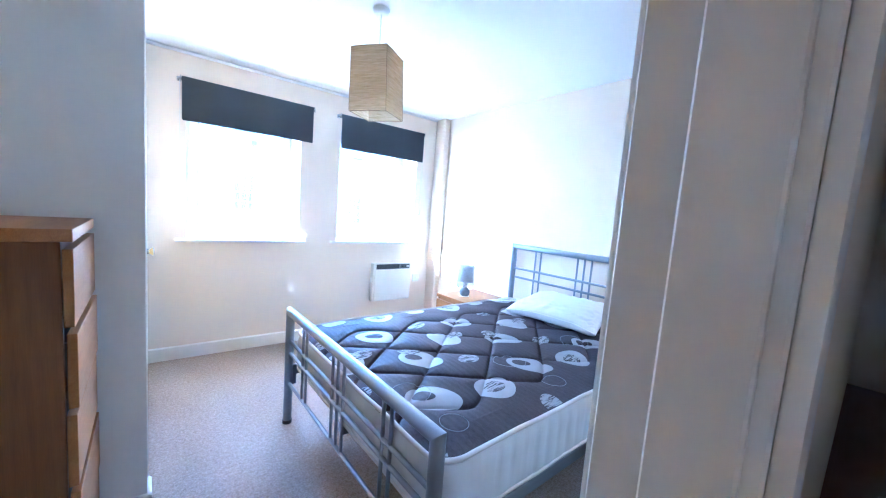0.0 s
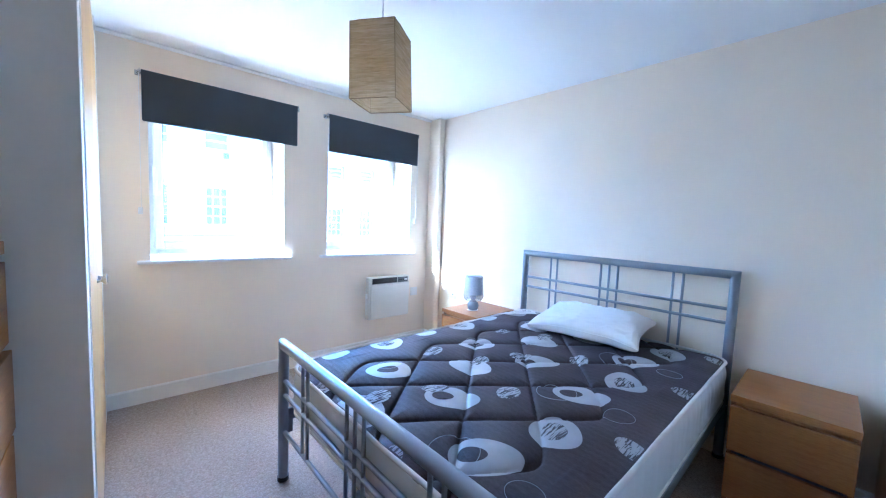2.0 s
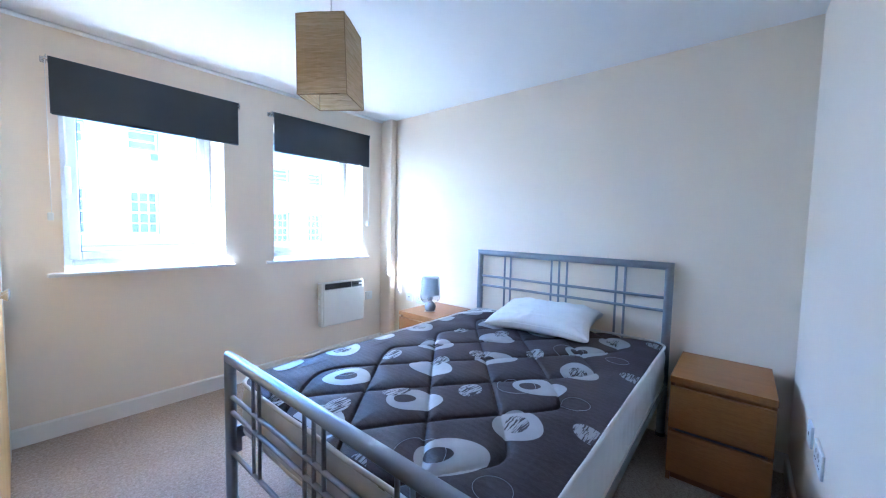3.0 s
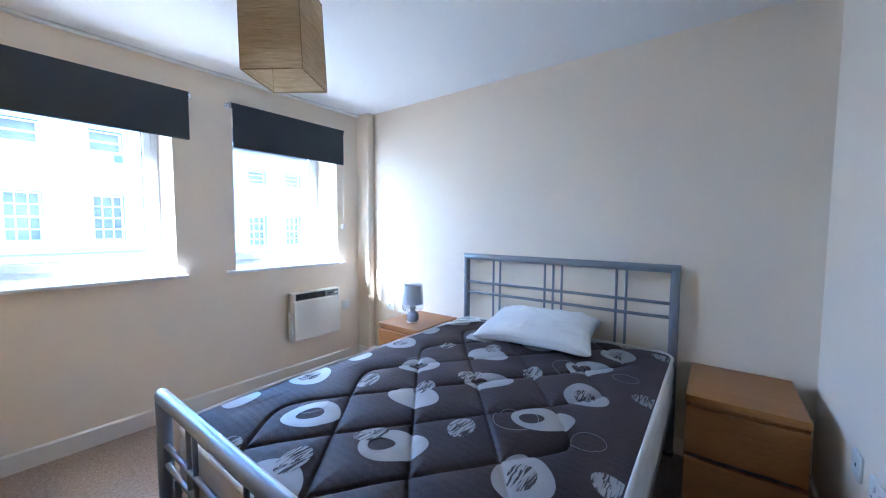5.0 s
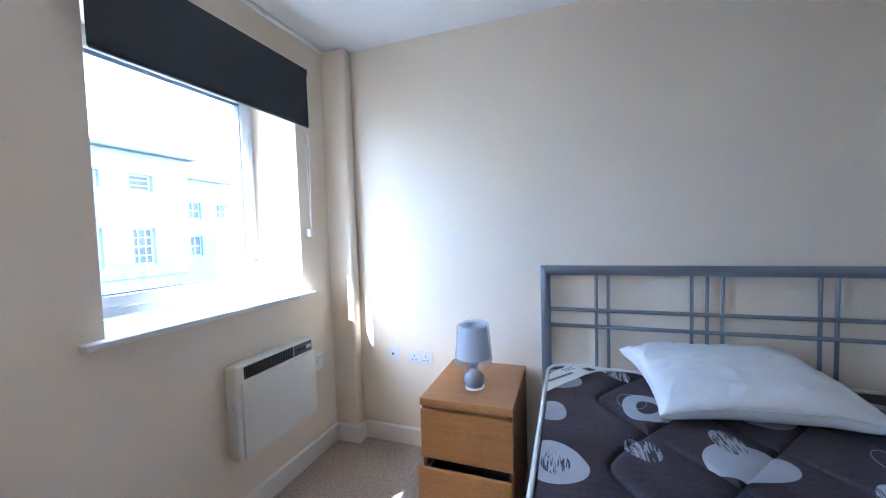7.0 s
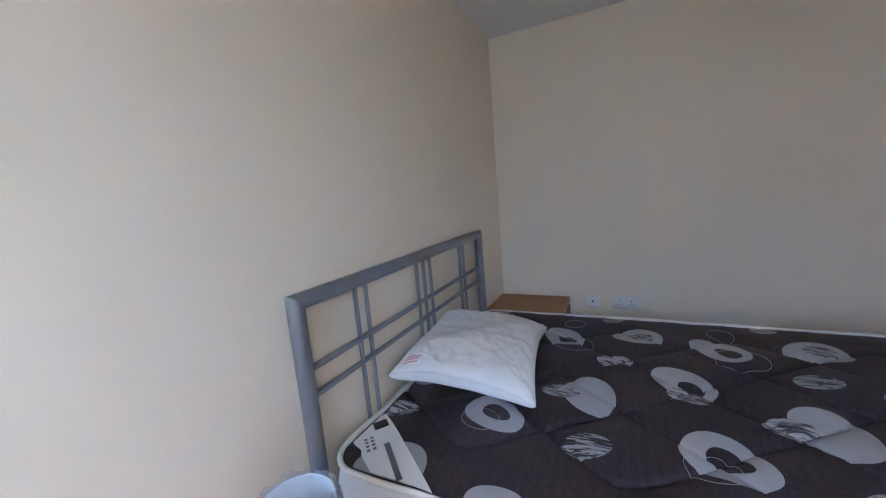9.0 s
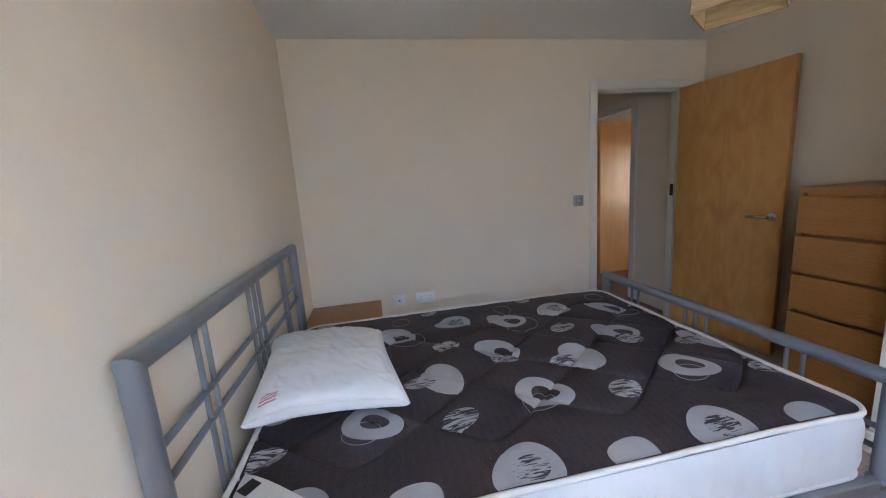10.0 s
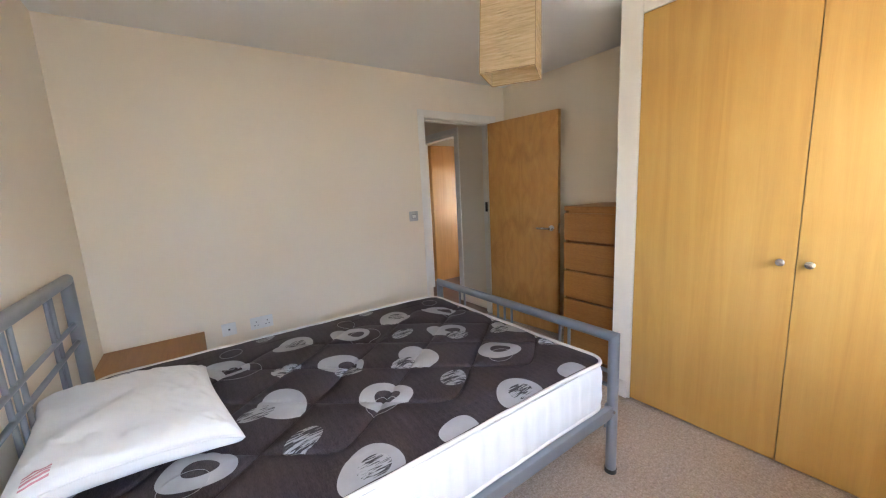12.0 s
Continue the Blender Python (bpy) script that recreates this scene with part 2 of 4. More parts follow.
def lathe(bm, profile, seg=28, centre=(0, 0, 0)):
    rings = []
    for r, z in profile:
        rings.append([bm.verts.new((centre[0] + r * math.cos(2 * math.pi * k / seg), centre[1] + r * math.sin(2 * math.pi * k / seg), centre[2] + z)) for k in range(seg)])
    for a, b in zip(rings, rings[1:]):
        for k in range(seg):
            bm.faces.new((a[k], a[(k + 1) % seg], b[(k + 1) % seg], b[k]))
    return bm


def tube(bm, pts, r, seg=8, closed=False):
    pts = [Vector(p) for p in pts]
    n = len(pts)
    rings = []
    for i, p in enumerate(pts):
        a = pts[(i - 1) % n] if closed or i else pts[0]
        b = pts[(i + 1) % n] if closed or i < n - 1 else pts[-1]
        d = (b - a).normalized()
        side = d.cross(Vector((0, 0, 1)))
        side = side.normalized() if side.length > 1e-4 else Vector((1, 0, 0))
        up = side.cross(d)
        rings.append([bm.verts.new(p + r * (math.cos(2 * math.pi * k / seg) * side + math.sin(2 * math.pi * k / seg) * up)) for k in range(seg)])
    for i in range(n if closed else n - 1):
        a, b = rings[i], rings[(i + 1) % n]
        for k in range(seg):
            bm.faces.new((a[k], b[k], b[(k + 1) % seg], a[(k + 1) % seg]))
    if not closed:
        bm.faces.new(rings[0])
        bm.faces.new(rings[-1][::-1])
    return bm


def slab(bm, u_lines, v_lines, holes, d0, d1, place):
    """A wall between depths d0 and d1 with rectangular holes (u0, u1, v0, v1); place turns (u, v, d) into x, y, z."""
    us = sorted({*u_lines, *(h[0] for h in holes), *(h[1] for h in holes)})
    vs = sorted({*v_lines, *(h[2] for h in holes), *(h[3] for h in holes)})

    def solid(i, j):
        if not (0 <= i < len(us) - 1 and 0 <= j < len(vs) - 1):
            return False
        u, v = (us[i] + us[i + 1]) / 2, (vs[j] + vs[j + 1]) / 2
        return not any(h[0] < u < h[1] and h[2] < v < h[3] for h in holes)

    made = {}

    def vert(i, j, d):
        key = (i, j, d)
        if key not in made:
            made[key] = bm.verts.new(place(us[i], vs[j], d))
        return made[key]

    for i in range(len(us) - 1):
        for j in range(len(vs) - 1):
            if not solid(i, j):
                continue
            for d in (d0, d1):
                bm.faces.new([vert(*k, d) for k in ((i, j), (i + 1, j), (i + 1, j + 1), (i, j + 1))])
            for di, dj, a, b in ((-1, 0, (i, j), (i, j + 1)), (1, 0, (i + 1, j), (i + 1, j + 1)), (0, -1, (i, j), (i + 1, j)), (0, 1, (i, j + 1), (i + 1, j + 1))):
                if not solid(i + di, j + dj):
                    bm.faces.new((vert(*a, d0), vert(*b, d0), vert(*b, d1), vert(*a, d1)))
    return bm


def finish(name, bm, material, smooth):
    bmesh.ops.recalc_face_normals(bm, faces=bm.faces)
    mesh = bpy.data.meshes.new(name)
    bm.to_mesh(mesh)
    bm.free()
    mesh.materials.append(material)
    if smooth:
        mesh.polygons.foreach_set("use_smooth", [True] * len(mesh.polygons))
        mesh.set_sharp_from_angle(angle=radians(smooth))
    return mesh


def part(name, bm, material, parent, label="", smooth=0):
    ob = new(name, finish(name, bm, material, smooth))
    ob.parent = parent
    return tagged(ob, label)


def solid_thing(name, bm, material, label, category, group="", kind="", smooth=0, at=None):
    ob = new(name, finish(name, bm, material, smooth))
    if at is not None:
        ob.matrix_world = at
    return tagged(ob, label, category, group, kind)


def thing(name, at, label, category, group="", kind=""):
    ob = new(name)
    ob.empty_display_size = 0.1
    ob.matrix_world = at
    return tagged(ob, label, category, group, kind)


def B(a, b, bevel=0.0, seg=1):
    return box(bmesh.new(), a, b, bevel, seg)


# ---- the room's shell ----
ROOM_H, SOUTH, WEST, FRONT, WSIDE = 2.36, -3.278, -3.30, -2.65, -1.69
WALL_T = 0.115
SILL_Z, HEAD_Z, FRAME_Y = 0.965, 2.085, 0.30
WINDOWS = ((-2.415, -1.572), (-1.205, -0.318))
DOOR_X0, DOOR_X1, DOOR_TOP = -3.10, -2.322, 2.0


def xz(u, v, d):
    return (u, d, v)


def yz(u, v, d):
    return (d, u, v)


solid_thing("floor", B((WEST - 0.1, SOUTH - 0.057, -0.12), (0.1, 0.33, 0.0)), CARPET, "speckled beige grey cut-pile carpet over the bedroom floor", "floor", kind="structure")
solid_thing("ceiling", B((-3.5, SOUTH - WALL_T, ROOM_H), (0.2, 0.36, ROOM_H + 0.2)), CEILING, "plain white painted bedroom ceiling", "ceiling", kind="structure")
NORTH = Matrix.Translation((-2.6, 0, 0)) @ Matrix.Rotation(radians(-1.2), 4, "Z") @ Matrix.Translation((2.6, 0, 0))


def north(ob):
    """Lays a thing of the window wall into that wall's slight skew."""
    ob.matrix_world = NORTH @ ob.matrix_basis
    return ob


north(solid_thing("wall_north", slab(bmesh.new(), (-3.5, 0.2), (-0.12, ROOM_H), [(a, b, SILL_Z - 0.02, HEAD_Z) for a, b in WINDOWS], 0.0, 0.336, xz), WALL, "magnolia painted wall with two deep window openings", "wall", kind="structure"))
solid_thing("wall_east", B((0.0, SOUTH - WALL_T, -0.12), (0.2, 0.0, ROOM_H)), WALL, "plain magnolia painted wall behind the bed", "wall", kind="structure")
solid_thing("wall_south", slab(bmesh.new(), (WEST - 0.2, 0.0), (-0.12, ROOM_H), [(DOOR_X0 - 0.03, DOOR_X1 + 0.03, -0.2, DOOR_TOP + 0.03)], SOUTH - WALL_T, SOUTH, xz), WALL, "magnolia painted wall with the bedroom doorway", "wall", kind="structure")
solid_thing("wall_west", B((WEST - 0.2, SOUTH, -0.12), (WEST, 0.1, ROOM_H)), WALL, "magnolia painted wall behind the chest of drawers", "wall", kind="structure")
solid_thing("wall_wardrobe_side", B((WEST, WSIDE, 0.0), (FRONT, WSIDE + 0.112, ROOM_H), 0.001), GLOSS, "cream white painted end wall of the fitted wardrobe", "wall", kind="structure")
solid_thing("wall_column", B((-0.080, -0.21, 0.0), (0.0, 0.0, ROOM_H), 0.02, 4), WALL, "magnolia painted boxed pipe in the corner", "wall", kind="structure", smooth=40)


def skirting(p, q, inward, h=0.105):
    """A board from p to q with its bevelled top, 15 mm proud of the wall towards inward."""
    p, q, n = Vector((*p, 0)), Vector((*q, 0)), Vector((*inward, 0)) * 0.015
    bm = bmesh.new()
    prof = ((0, 0.0), (1, 0.0), (1, h - 0.008), (0.5, h), (0, h))
    rings = [[bm.verts.new(e + n * k + Vector((0, 0, z))) for k, z in prof] for e in (p, q)]
    for i in range(5):
        bm.faces.new((rings[0][i], rings[0][(i + 1) % 5], rings[1][(i + 1) % 5], rings[1][i]))
    bm.faces.new(rings[0])
    bm.faces.new(rings[1][::-1])
    return solid_thing("baseboard", bm, GLOSS, "low white painted skirting board along the wall", "skirting board", kind="structure")


north(skirting((FRONT + 0.003, 0), (-0.080, 0), (0, -1)))
skirting((-0.080, -0.07), (-0.080, -0.225), (-1, 0))
skirting((-0.080, -0.21), (0, -0.21), (0, -1))
skirting((0, -0.225), (0, SOUTH), (-1, 0))
skirting((-0.015, SOUTH), (DOOR_X1 + 0.072, SOUTH), (0, 1))
skirting((WEST, SOUTH + 0.01), (WEST, WSIDE), (1, 0))
skirting((WEST + 0.015, WSIDE), (FRONT + 0.015, WSIDE), (0, -1))
skirting((FRONT, WSIDE - 0.015), (FRONT, WSIDE + 0.108), (1, 0))
north(solid_thing("trim", tube(bmesh.new(), [(FRONT, -0.008, ROOM_H - 0.010), (-0.080, -0.008, ROOM_H - 0.010)], 0.014, 10), CEILING, "thin white bead where the ceiling meets the window wall", "trim", kind="structure", smooth=60))


# ---- windows ----
def rect_frame(bm, x0, x1, z0, z1, w, y0, y1, bevel=0.006, top=None):
    top = w if top is None else top
    box(bm, (x0, y0, z0), (x0 + w, y1, z1), bevel)
    box(bm, (x1 - w, y0, z0), (x1, y1, z1), bevel)
    box(bm, (x0 + w - 0.002, y0 + 0.001, z0), (x1 - w + 0.002, y1 - 0.001, z0 + w), bevel)
    box(bm, (x0 + w - 0.002, y0 + 0.001, z1 - top), (x1 - w + 0.002, y1 - 0.001, z1), bevel)
    return bm


def window(x0, x1, label, name):
    ob = thing(name, pose((x0 + x1) / 2, FRAME_Y, SILL_Z), label, "window", kind="structure")
    h, w = HEAD_Z - SILL_Z, (x1 - x0) / 2
    part("window_frame", rect_frame(bmesh.new(), -w + 0.002, w - 0.002, 0.002, h - 0.002, 0.05, 0.0, 0.034), UPVC_DIMMED, ob)
    part("sash", rect_frame(bmesh.new(), -w + 0.036, w - 0.042, 0.042, h - 0.042, 0.056, -0.018, 0.032, 0.008), UPVC_DIMMED, ob)
    part("seal", rect_frame(bmesh.new(), -w + 0.087, w - 0.093, 0.093, h - 0.093, 0.007, -0.012, 0.03, 0.0), BLACK, ob, "black rubber glazing seal")
    pane = part("pane", B((-w + 0.09, 0.01, 0.096), (w - 0.096, 0.022, h - 0.096)), PANE, ob)
    pane.visible_shadow = False
    bm = bmesh.new()
    box(bm, (-w + 0.030, -0.030, 0.49), (-w + 0.058, -0.016, 0.64), 0.004)
    handle = part("handle", bm, UPVC_DIMMED, ob, "white lever window handle")
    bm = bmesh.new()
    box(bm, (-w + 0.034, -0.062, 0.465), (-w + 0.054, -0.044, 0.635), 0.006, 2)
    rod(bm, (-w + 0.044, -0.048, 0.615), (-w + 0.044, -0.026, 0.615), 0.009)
    part("lever", bm, UPVC_DIMMED, handle, smooth=40)
    part("hinge", B((w - 0.046, -0.024, 0.06), (w - 0.034, -0.017, 0.16), 0.002), PLASTIC, ob)
    part("keeper", B((w - 0.052, -0.026, 0.17), (w - 0.036, -0.017, 0.178), 0.001), BLACK, ob, "small dark hinge cap")
    bm = B((-w - 0.07, -0.35, -0.026), (w + 0.052, -0.302, -0.004), 0.006, 2)
    box(bm, (-w + 0.001, -0.304, -0.02), (w - 0.001, 0.0, -0.004))
    part("window_sill", bm, SILL, ob, "white painted window board with a rounded nose")
    return ob


north(window(*WINDOWS[0], "white plastic casement window with a lever handle", "window_1"))
north(window(*WINDOWS[1], "white plastic casement window over the panel heater", "window_2"))


def roller_blind(x0, x1, chain_side, label, off):
    z1, z0 = 2.163, 1.853
    ob = thing("roller_blind", pose((x0 + x1) / 2, -off, z1), label, "blind", "roller blinds over the windows")
    w, h = (x1 - x0) / 2, z1 - z0
    part("roller", rod(bmesh.new(), (-w, -0.034, -0.014), (w, -0.034, -0.014), 0.019, 20), BLIND, ob, smooth=40)
    bm = bmesh.new()
    cols, rows = 40, 14
    grid = []
    for i in range(cols + 1):
        u = i / cols
        line = []
        for j in range(rows + 1):
            v = j / rows
            sag = 0.0035 * math.sin(9 * u + 2.0 * w) * v + 0.004 * math.sin(23 * u + 5 * v) * v * (1 - v) + 0.003 * (u - 0.3) * v
            line.append(bm.verts.new((-w + 2 * w * u, -0.054 - sag + 0.012 * max(0, 0.08 - v), -h * v)))
        grid.append(line)
    back = [[bm.verts.new(v.co + Vector((0, 0.0012, 0))) for v in line] for line in grid]
    for g in (grid, back):
        for i in range(cols):
            for j in range(rows):
                bm.faces.new((g[i][j], g[i + 1][j], g[i + 1][j + 1], g[i][j + 1]))
    for i in range(cols):
        bm.faces.new((grid[i][rows], grid[i + 1][rows], back[i + 1][rows], back[i][rows]))
    part("cloth", bm, BLIND, ob, smooth=60)
    part("bottom_bar", B((-w + 0.004, -0.062, -h - 0.004), (w - 0.004, -0.048, -h + 0.014), 0.005, 2), BLIND, ob, smooth=40)
    for s in (-1, 1):
        bm = B((s * (w + 0.006), -0.055, -0.034), (s * (w + 0.010), off - 0.001, 0.006), 0.001)
        rod(bm, (s * (w + 0.001), -0.034, -0.014), (s * (w + 0.016), -0.034, -0.014), 0.013, 16)
        part("bracket", bm, CHROME, ob, "chrome end bracket", smooth=40)
        bm = B((s * (w + 0.008), off - 0.012, -0.03), (s * (w + 0.03), off - 0.0005, 0.002), 0.002)
        rod(bm, (s * (w + 0.020), off - 0.016, -0.014), (s * (w + 0.020), off - 0.002, -0.014), 0.004, 8)
        part("fixing", bm, CHROME, ob)
    xs = chain_side * (w + 0.012)
    bm = bmesh.new()
    for dy in (-0.046, -0.020):
        tube(bm, [(xs, dy, -0.02), (xs, dy * 0.9, -0.4), (xs, -0.03, -0.87)], 0.0016, 6)
    part("chain", bm, PLASTIC, ob, "white beaded pull cord", smooth=60)
    part("cord_cleat", B((xs + chain_side * 0.004 - 0.012, -0.028, -0.90), (xs + chain_side * 0.004 + 0.012, off - 0.0005, -0.855), 0.004, 2), PLASTIC, ob, "small white cord cleat")
    return ob


north(roller_blind(-2.445, -1.488, -1, "dark slate roller blind drawn a quarter down over the window", 0.0))
north(roller_blind(-1.225, -0.282, 1, "dark slate roller blind drawn a quarter down, beside the corner", 0.006))


# ---- doorway and door ----
door_frame = thing("door_frame", pose((DOOR_X0 + DOOR_X1) / 2, SOUTH, 0), "white painted door lining and architraves round the bedroom doorway", "door frame", kind="structure")
dw = (DOOR_X1 - DOOR_X0) / 2
for s in (-1, 1):
    part("jamb", B((s * dw, -WALL_T - 0.002, 0), (s * (dw + 0.028), 0.002, DOOR_TOP), 0.002), GLOSS, door_frame)
    part("stop", B((s * (dw - 0.012), -WALL_T + 0.01, 0), (s * (dw + 0.001), -0.045, DOOR_TOP - 0.012), 0.002), GLOSS, door_frame)
    for y0, y1 in ((0.0015, 0.0105), (-WALL_T - 0.017, -WALL_T - 0.0015)):
        bm = B((s * (dw + 0.006), y0, 0), (s * (dw + 0.072), y1, DOOR_TOP + 0.0715), 0.004, 2)
        part("architrave", bm, GLOSS, door_frame, smooth=40)
part("head", B((-dw, -WALL_T - 0.002, DOOR_TOP), (dw, 0.002, DOOR_TOP + 0.028), 0.002), GLOSS, door_frame)
part("stop", B((-dw, -WALL_T + 0.01, DOOR_TOP - 0.012), (dw, -0.045, DOOR_TOP + 0.001), 0.002), GLOSS, door_frame)
for y0, y1 in ((0.0015, 0.010), (-WALL_T - 0.0165, -WALL_T - 0.0015)):
    part("architrave", B((-dw - 0.07, y0, DOOR_TOP + 0.006), (dw + 0.07, y1, DOOR_TOP + 0.07), 0.004, 2), GLOSS, door_frame, smooth=40)
part("strike_plate", B((dw - 0.0015, -0.032, 0.93), (dw + 0.001, -0.008, 1.05), 0.0005), CHROME, door_frame, "chrome strike plate")
part("hinge", B((-dw + 0.010, -0.085, 1.12), (-dw + 0.0155, -0.050, 1.22), 0.001), BLACK, door_frame, "dark steel butt hinge")
part("threshold", B((-dw + 0.001, -0.075, -0.002), (dw - 0.001, -0.03, 0.006), 0.003), CHROME, door_frame, "metal carpet bar")

door = thing("door_1", pose(DOOR_X0 + 0.006, SOUTH + 0.012, 0.008, 0, 0, 97.0), "flamed maple veneer door standing open", "door", kind="structure")
DOOR_W = 0.775
leaf = part("leaf", B((0, -0.0405, 0.0), (DOOR_W, 0.0005, 1.982), 0.0015), DOOR_MAPLE, door)
vw, vh = DOOR_W / 2, 1.982 / 3
veneer_mesh = finish("veneer_panel", B((-vw / 2 + 0.0003, -0.0007, -vh / 2 + 0.0004), (vw / 2 - 0.0003, 0.0007, vh / 2 - 0.0004)), DOOR_MAPLE, 0)
for y in (-0.0411, 0.0011):
    for i in range(2):
        for j in range(3):
            p = new("veneer_panel", veneer_mesh)
            p.matrix_world = Matrix.Translation((vw * (i + 0.5), y, vh * (j + 0.5))) @ Matrix.Diagonal((1 - 2 * i, 1, 1 - 2 * (j % 2), 1))
            p.parent = leaf
for s, y in ((-1, -0.042), (1, 0.002)):
    bm = rod(bmesh.new(), (DOOR_W - 0.06, y, 0.975), (DOOR_W - 0.06, y + s * 0.009, 0.975), 0.026, 28)
    handle = part("door_handle", bm, CHROME, door, "brushed chrome lever handle on a round rose", smooth=40)
    bm = tube(bmesh.new(), [(DOOR_W - 0.06, y, 0.975), (DOOR_W - 0.06, y + s * 0.035, 0.975), (DOOR_W - 0.066, y + s * 0.048, 0.975), (DOOR_W - 0.08, y + s * 0.052, 0.975), (DOOR_W - 0.185, y + s * 0.052, 0.975)], 0.0095, 12)
    part("lever", bm, CHROME, handle, smooth=50)
part("latch", B((DOOR_W - 0.001, -0.032, 0.93), (DOOR_W + 0.002, -0.008, 1.02), 0.0005), CHROME, door)


# ---- fitted wardrobe ----
wardrobe = thing("wardrobe", pose(FRONT, -0.87, 0), "fitted wardrobe with a pair of tall maple veneer doors", "wardrobe")
for y0, y1, s in ((-0.695, -0.0015, -1), (0.0015, 0.695, 1)):
    leaf = part("door", B((-0.019, y0, 0.012), (0.0, y1, 2.245), 0.0015), MAPLE, wardrobe)
    ky = s * 0.047
    bm = lathe(bmesh.new(), ((0.0, 0.0), (0.010, 0.0), (0.008, 0.006), (0.006, 0.014), (0.012, 0.020), (0.017, 0.026), (0.0165, 0.031), (0.009, 0.034), (0.0, 0.0345)), 24)
    bmesh.ops.transform(bm, matrix=pose(0.0, ky, 0.978, 0, 90, 0), verts=bm.verts)
    part("knob", bm, CHROME, leaf, "satin chrome mushroom knob", smooth=60)
part("jamb", B((-0.06, -0.7075, 0.0), (0.003, -0.698, ROOM_H - 0.001), 0.002), GLOSS, wardrobe, "white painted end panel")
part("jamb", B((-0.06, 0.698, 0.0), (0.002, 0.868, ROOM_H - 0.001), 0.002), GLOSS, wardrobe, "white painted end panel")
part("head_panel", B((-0.06, -0.698, 2.25), (-0.004, 0.698, ROOM_H - 0.001), 0.002), GLOSS, wardrobe, "white painted panel over the doors")
part("plinth", B((-0.06, -0.698, 0.0), (-0.035, 0.698, 0.012)), BLACK, wardrobe)
part("back_board", B((-0.62, -0.707, 0.0), (-0.60, 0.868, ROOM_H - 0.001)), GLOSS, wardrobe)
part("shelf", B((-0.60, -0.707, 1.85), (-0.065, 0.868, 1.87)), MAPLE, wardrobe)


# ---- oak drawer furniture ----
def drawer_unit(name, at, w, d, h, drops, open_by, label, category, group="", foot=0.035):
    """Carcass with its front towards -x: back at x=0, width along y from 0 to w. drops: drawers from the top, open_by: metres each is pulled out."""
    ob = thing(name, at, label, category, group)
    top, lip = 0.032, 0.020 if drops < 4 else 0.018
    part("top", B((-d, -0.001, h - top), (0, w + 0.001, h), 0.0015), OAK, ob)
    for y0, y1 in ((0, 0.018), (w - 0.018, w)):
        part("side_panel", B((-d + 0.022, y0, 0.0), (0, y1, h - top), 0.001), OAK_UP_SHADED, ob)
    part("back_panel", B((-0.012, 0.018, 0.02), (-0.004, w - 0.018, h - top)), OAK_UP_SHADED, ob)
    part("plinth", B((-d + 0.05, 0.018, 0.0), (-d + 0.066, w - 0.018, 0.05)), OAK_UP_SHADED, ob)
    part("rail", B((-d + 0.03, 0.018, h - top - 0.035), (-d + 0.045, w - 0.018, h - top)), OAK, ob, "inner rail")
    z = h - top - lip
    step = (z - foot) / drops
    for k in range(drops):
        o = open_by[k] if k < len(open_by) else 0.0
        z1 = z - k * step
        z0 = z1 - step + lip
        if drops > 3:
            # Added strip closing the drawer gap, its dark colour standing for shade.
            part("rail", B((-d + 0.034, 0.018, z1 - 0.004), (-d + 0.042, w - 0.018, z1 + lip + 0.004)), OAK_UP_SHADED, ob)
        x = -d - o
        dr = part("drawer", B((x, 0.001, z0), (x + 0.02, w - 0.001, z1), 0.0012), OAK, ob, "pulled slightly open" if o else "")
        bm = bmesh.new()
        for y0, y1 in ((0.024, 0.036), (w - 0.036, w - 0.024)):
            box(bm, (x + 0.02, y0, z0 + 0.02), (-0.03 - o, y1, z1 - 0.03))
        box(bm, (x + 0.02, 0.036, z0 + 0.02), (-0.03 - o, w - 0.036, z0 + 0.026))
        box(bm, (-0.042 - o, 0.036, z0 + 0.026), (-0.03 - o, w - 0.036, z1 - 0.03))
        part("drawer_box", bm, GREY_PLASTIC, dr, "dark grey drawer sides and floor")
    return ob


drawer_unit("nightstand", pose(-0.02, -1.21, 0), 0.40, 0.49, 0.55, 2, (0.0, 0.045), "oak veneer two-drawer nightstand, lower drawer ajar", "nightstand", "nightstands beside the bed")
drawer_unit("nightstand", pose(-0.018, -3.188, 0), 0.40, 0.48, 0.55, 2, (), "oak veneer two-drawer nightstand with nothing on top", "nightstand", "nightstands beside the bed")
drawer_unit("chest_of_drawers", pose(-3.282, -1.712, 0, 0, 0, 180), 0.45, 0.495, 1.205, 5, (0.0, 0.004, 0.0, 0.003), "tall narrow oak veneer chest with five drawers", "chest of drawers", "", 0.07)


# ---- bed ----
BED_Y, HALF = -2.008, 0.690
bed = thing("bed", pose(-1.02, BED_Y, 0), "double bed frame of silver grey painted steel tube", "bed")
HX, FX = 0.978, -0.985


def cut(bm, at, normal):
    """Cuts away what lies on the side of the plane that normal points to."""
    bmesh.ops.bisect_plane(bm, geom=bm.verts[:] + bm.edges[:] + bm.faces[:], plane_co=at, plane_no=normal, clear_outer=True)
    return bm


